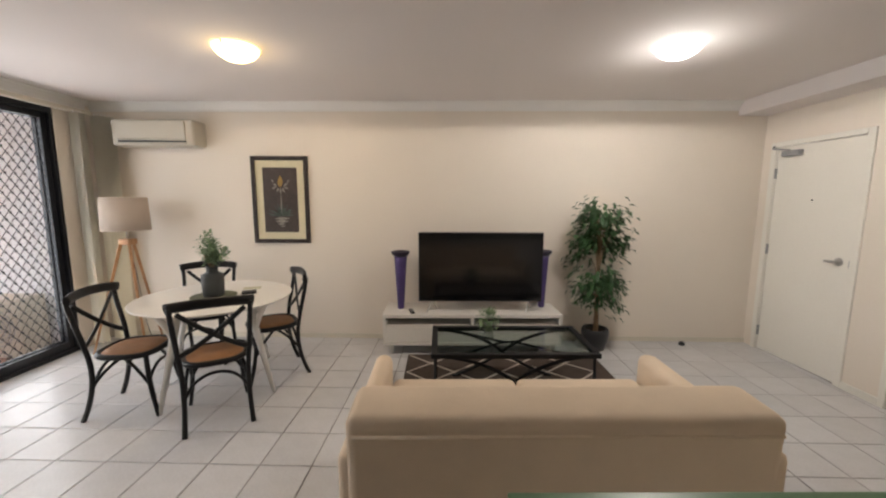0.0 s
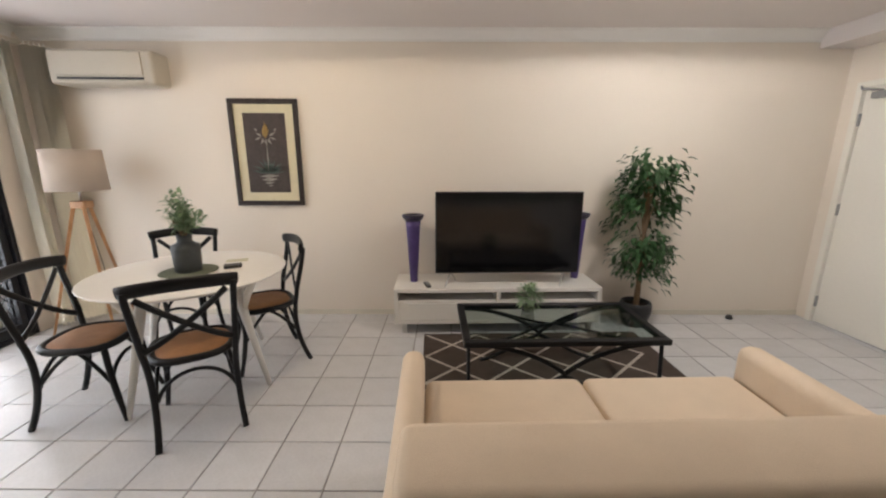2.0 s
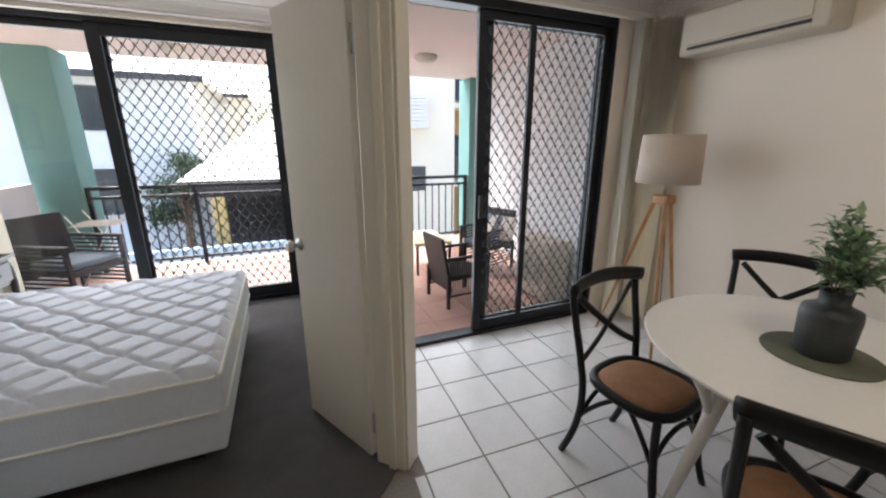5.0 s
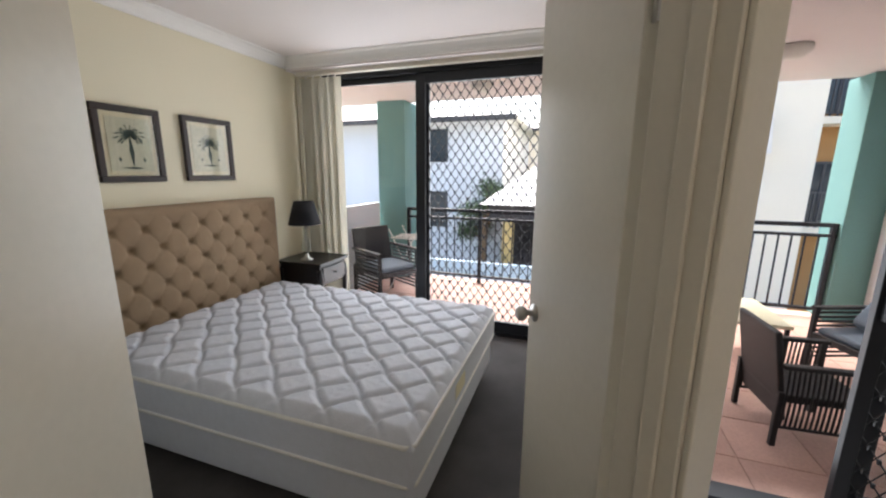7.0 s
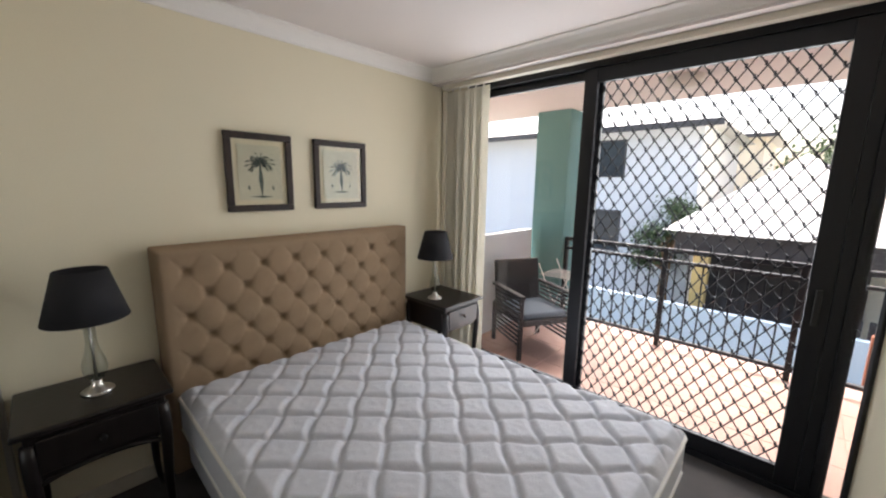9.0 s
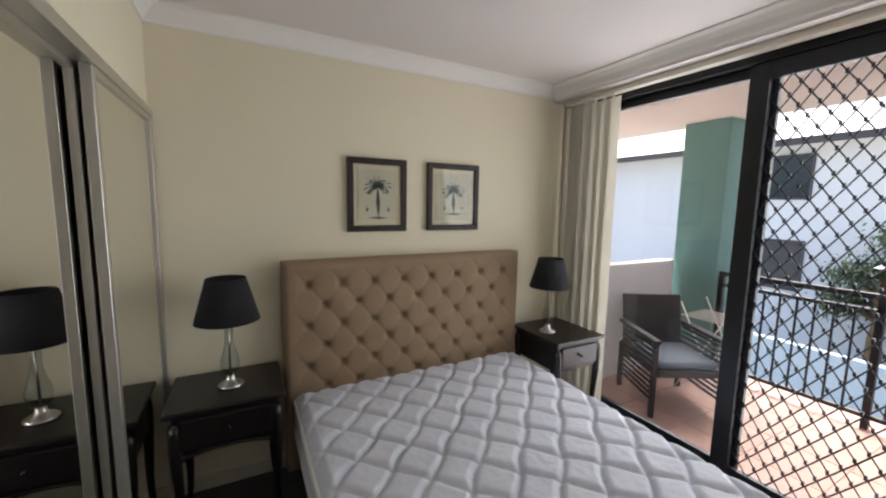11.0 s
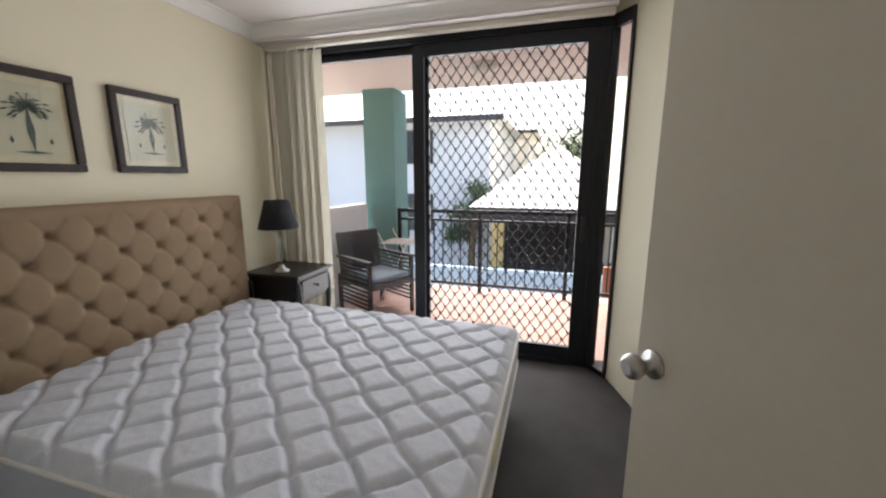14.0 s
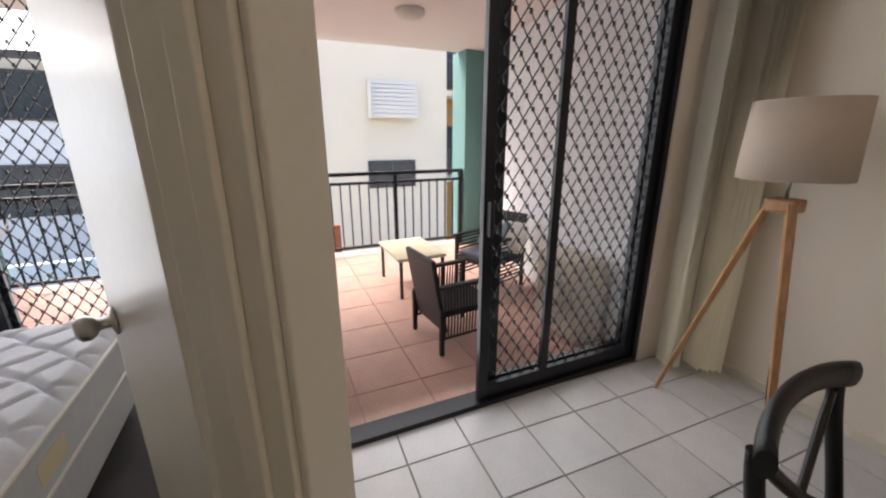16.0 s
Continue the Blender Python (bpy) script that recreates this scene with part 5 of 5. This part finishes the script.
house("white_building", "white rendered two storey building with hip roof", -26, -17, -14, -0.2, 3.75, M_REND, 1.0,
      [(-5.0, -2.7, 2.0, 3.3), (-5.0, -2.7, -0.9, 0.6)])
house("far_building", "pale cream building beyond the garden", -40, -30, -16, 0.5, 4.6, M_CREAM, 1.6, [])
cb = house("cream_building", "tall cream rendered apartment building with shutters", -22, -13, 4.2, 8.5, 11, M_CREAM, 0,
           [(5.87, 7.30, -0.05, 0.68), (5.87, 7.30, 5.3, 6.6)])
aw = part("awning_bracket", (lambda m: (box(m, -12.98, -12.6, 5.89, 5.92, 2.0, 3.05), m)[1])(bmesh.new()), M_WHITE, cb)
for k in range(9):
    block("awning_slat", M_WHITE, cb, -12.95 + 0.03 * k, -12.85 + 0.03 * k, 5.92, 7.40, 2.98 - 0.12 * k, 3.08 - 0.12 * k)
ob_ = house("ochre_building", "ochre rendered wing with recessed balconies", -24, -14.5, 8.5, 16, 11, M_OCHR, 0, [(8.8, 10.0, 3.2, 4.8), (8.8, 10.0, 0.2, 1.8)])
for z in (-0.1, 2.8):
    block("balcony_ledge", M_CREAM, ob_, -14.5, -13.6, 8.51, 12, z, z + 0.18)
    for k in range(24):
        block("baluster", M_DARKR, ob_, -13.68, -13.65, 8.6 + 0.15 * k, 8.63 + 0.15 * k, z + 0.18, z + 1.1)
    block("handrail", M_DARKR, ob_, -13.70, -13.63, 8.51, 12, z + 1.1, z + 1.15)

gz = thing("garden_pavilion", "dark timber pavilion with a pale pyramid roof", "pavilion")
bm = bmesh.new()
b = [bm.verts.new(v) for v in ((-18.2, -0.2, 0.45), (-13, -0.2, 0.45), (-13, 5.1, 0.45), (-18.2, 5.1, 0.45))]
t = bm.verts.new((-15.6, 2.45, 2.55))
for k in range(4):
    bm.faces.new((b[k], b[(k + 1) % 4], t))
bm.faces.new(b[::-1])
part("roof", bm, M_ROOF, gz, "pale sheet pyramid roof")
block("eave_beam", M_DKGAZ, gz, -13.4, -13.2, 0.1, 4.8, -0.05, 0.44)
# Two dark sheets stand in for the shaded interior under the roof.
block("interior_shade_back", M_DKGAZ, gz, -17.6, -17.4, 0.2, 4.7, -3, 0.44)
block("interior_shade_side", M_DKGAZ, gz, -17.4, -13.4, 4.5, 4.7, -3, 0.44)
for y in (0.75, 4.4):
    block("post", M_CPOST, gz, -13.5, -13.15, y - 0.17, y + 0.17, -3, -0.05)
for k in range(16):
    block("railing_board", M_DKGAZ, gz, -13.36, -13.32, 1.1 + 0.2 * k, 1.2 + 0.2 * k, -2.6, -1.2)
gw = tagged(block("garden_wall", M_BLUEP, None, -12.4, -12.2, -14, 4.0, -3, -1.35), "pale blue painted garden wall", "wall", kind="structure")
dk = tagged(block("timber_screen", M_RED, None, -8.6, -8.5, 3.4, 4.15, -3, -0.25), "red brown timber slat screen", "screen")


def tree(at, height, spread, label, seed):
    random.seed(seed)
    root = thing("tree", label, "tree")
    root.location = (at[0], at[1], -3)
    bm = bmesh.new()
    tube(bm, [(0, 0, 0), (0.1, 0, height * 0.3), (0, 0.1, height * 0.6)], [0.2, 0.15, 0.08], 8)
    limbs = []
    for k in range(14):
        a = k * 2.4
        r = spread * random.uniform(0.35, 1.0)
        e = (r * math.cos(a), r * math.sin(a), height * random.uniform(0.45, 1.0))
        tube(bm, arc([(0, 0, height * 0.4), (0, 0, e[2] * 0.8), (e[0] * 0.6, e[1] * 0.6, e[2]), e], 5), [0.07, 0.06, 0.05, 0.04, 0.03, 0.02], 5)
        limbs.append(e)
    part("trunk", bm, M_BARK, root)
    bm = bmesh.new()
    for e in limbs:
        for j in range(260):
            q = Vector(e) + Vector((random.gauss(0, 0.42), random.gauss(0, 0.42), random.gauss(0, 0.36))) * spread * 0.5
            leaf(bm, q, Vector((random.uniform(-1, 1), random.uniform(-1, 1), random.uniform(-1, 0.5))).normalized(), 0.09 * spread + 0.06)
    part("crown", bm, M_FOL, root, "uneven green foliage")


tree((-16.1, -0.7), 4.3, 1.0, "dark green bushy tree beside the pavilion", 3)
tree((-20.9, 5.3), 6.3, 2.3, "leafy green tree behind the pavilion", 5)
tree((-27, 2.6), 6.0, 2.4, "distant leafy tree behind the pavilion roof", 8)


# ---- tiles ----
def tile_mesh(name, w, d, h, b, material):
    bm = bmesh.new()
    lo = [bm.verts.new((sx * w / 2, sy * d / 2, -h)) for sx, sy in ((-1, -1), (1, -1), (1, 1), (-1, 1))]
    mi = [bm.verts.new((v.co.x, v.co.y, -b)) for v in lo]
    up = [bm.verts.new((v.co.x - math.copysign(b, v.co.x), v.co.y - math.copysign(b, v.co.y), 0)) for v in lo]
    for a, c in ((lo, mi), (mi, up)):
        for k in range(4):
            bm.faces.new((a[k], a[(k + 1) % 4], c[(k + 1) % 4], c[k]))
    bm.faces.new(up)
    me = bpy.data.meshes.new(name)
    bm.to_mesh(me)
    bm.free()
    me.materials.append(material)
    return me


def on_carpet(x, y):
    return y < 3.05 and (x < -1.3 or x + y < 1.60 and x < -0.45)


TX, TY, LAY = 0.3055, 0.308, radians(-2.0)


def turn_in(x, y):
    """The tiles lie a little askew to the outer wall."""
    c, s = math.cos(LAY), math.sin(LAY)
    return 0.2145 + c * (x - 0.2145) - s * (y - 3.98), 3.98 + s * (x - 0.2145) + c * (y - 3.98)


cache = {}
rest = []
floor_ob = bpy.data.objects["floor"]
count = 0
for j in range(-16, 7):
    for i in range(-10, 16):
        x0, x1 = max(0.2145 + i * TX, -2.46), min(0.2145 + (i + 1) * TX, 4.56)
        y0, y1 = max(3.98 + j * TY, -0.9), min(3.98 + (j + 1) * TY, 5.60)
        if x1 - x0 < 0.02 or y1 - y0 < 0.02 or (x0 < -1.47 and y0 < 2.9):
            continue
        if on_carpet((x0 + x1) / 2, (y0 + y1) / 2) or (x1 < -0.44 and y1 < 2.1):
            continue
        if x0 < -1.2 and y0 < 3.0:
            y0 = 3.0
            if y1 - y0 < 0.02:
                continue
        at = ((x0 + x1) / 2, (y0 + y1) / 2)
        w, d = x1 - x0 - 0.007, y1 - y0 - 0.007
        near = at[1] > 2.15 and count < 300
        if near:
            key = (round(w, 3), round(d, 3))
            if key not in cache:
                cache[key] = tile_mesh("tile", w, d, 0.008, 0.0018, M_TILE)
            ob = new("tile", cache[key])
            ob.parent = floor_ob
            ob.location = (*turn_in(*at), random.uniform(-0.0004, 0.0004))
            ob.rotation_euler = (0, 0, LAY)
            count += 1
        else:
            rest.append((at, w, d))
vs, fs = [], []
for (x, y), w, d in rest:
    k = len(vs)
    vs += [(x - w / 2, y - d / 2, 0), (x + w / 2, y - d / 2, 0), (x + w / 2, y + d / 2, 0), (x - w / 2, y + d / 2, 0)]
    vs += [(a, b, -0.006) for a, b, _ in vs[k:k + 4]]
    fs += [(k, k + 1, k + 2, k + 3)] + [(k + 4 + m, k + 4 + (m + 1) % 4, k + (m + 1) % 4, k + m) for m in range(4)]
me = bpy.data.meshes.new("floor_tiles")
me.from_pydata([(*turn_in(x, y), z) for x, y, z in vs], [], fs)
me.materials.append(M_TILE)
ft = new("floor_tiles", me)
ft.parent = floor_ob
ft["kind"] = "stuff"

slab = bpy.data.objects["balcony_slab"]
BT = 0.40
tm = tile_mesh("terracotta_tile", BT - 0.006, BT - 0.006, 0.008, 0.0015, M_TERRA)
for j in range(16):
    for i in range(10):
        x, y = -5.66 + BT * (i + 0.5), 0.14 + BT * (j + 0.5)
        if y > 5.3 or x > -2.55 or (x > -4.05 and y < 3.0):
            continue
        ob = new("terracotta_tile", tm)
        ob.parent = slab
        ob.location = (x, y, -0.03)
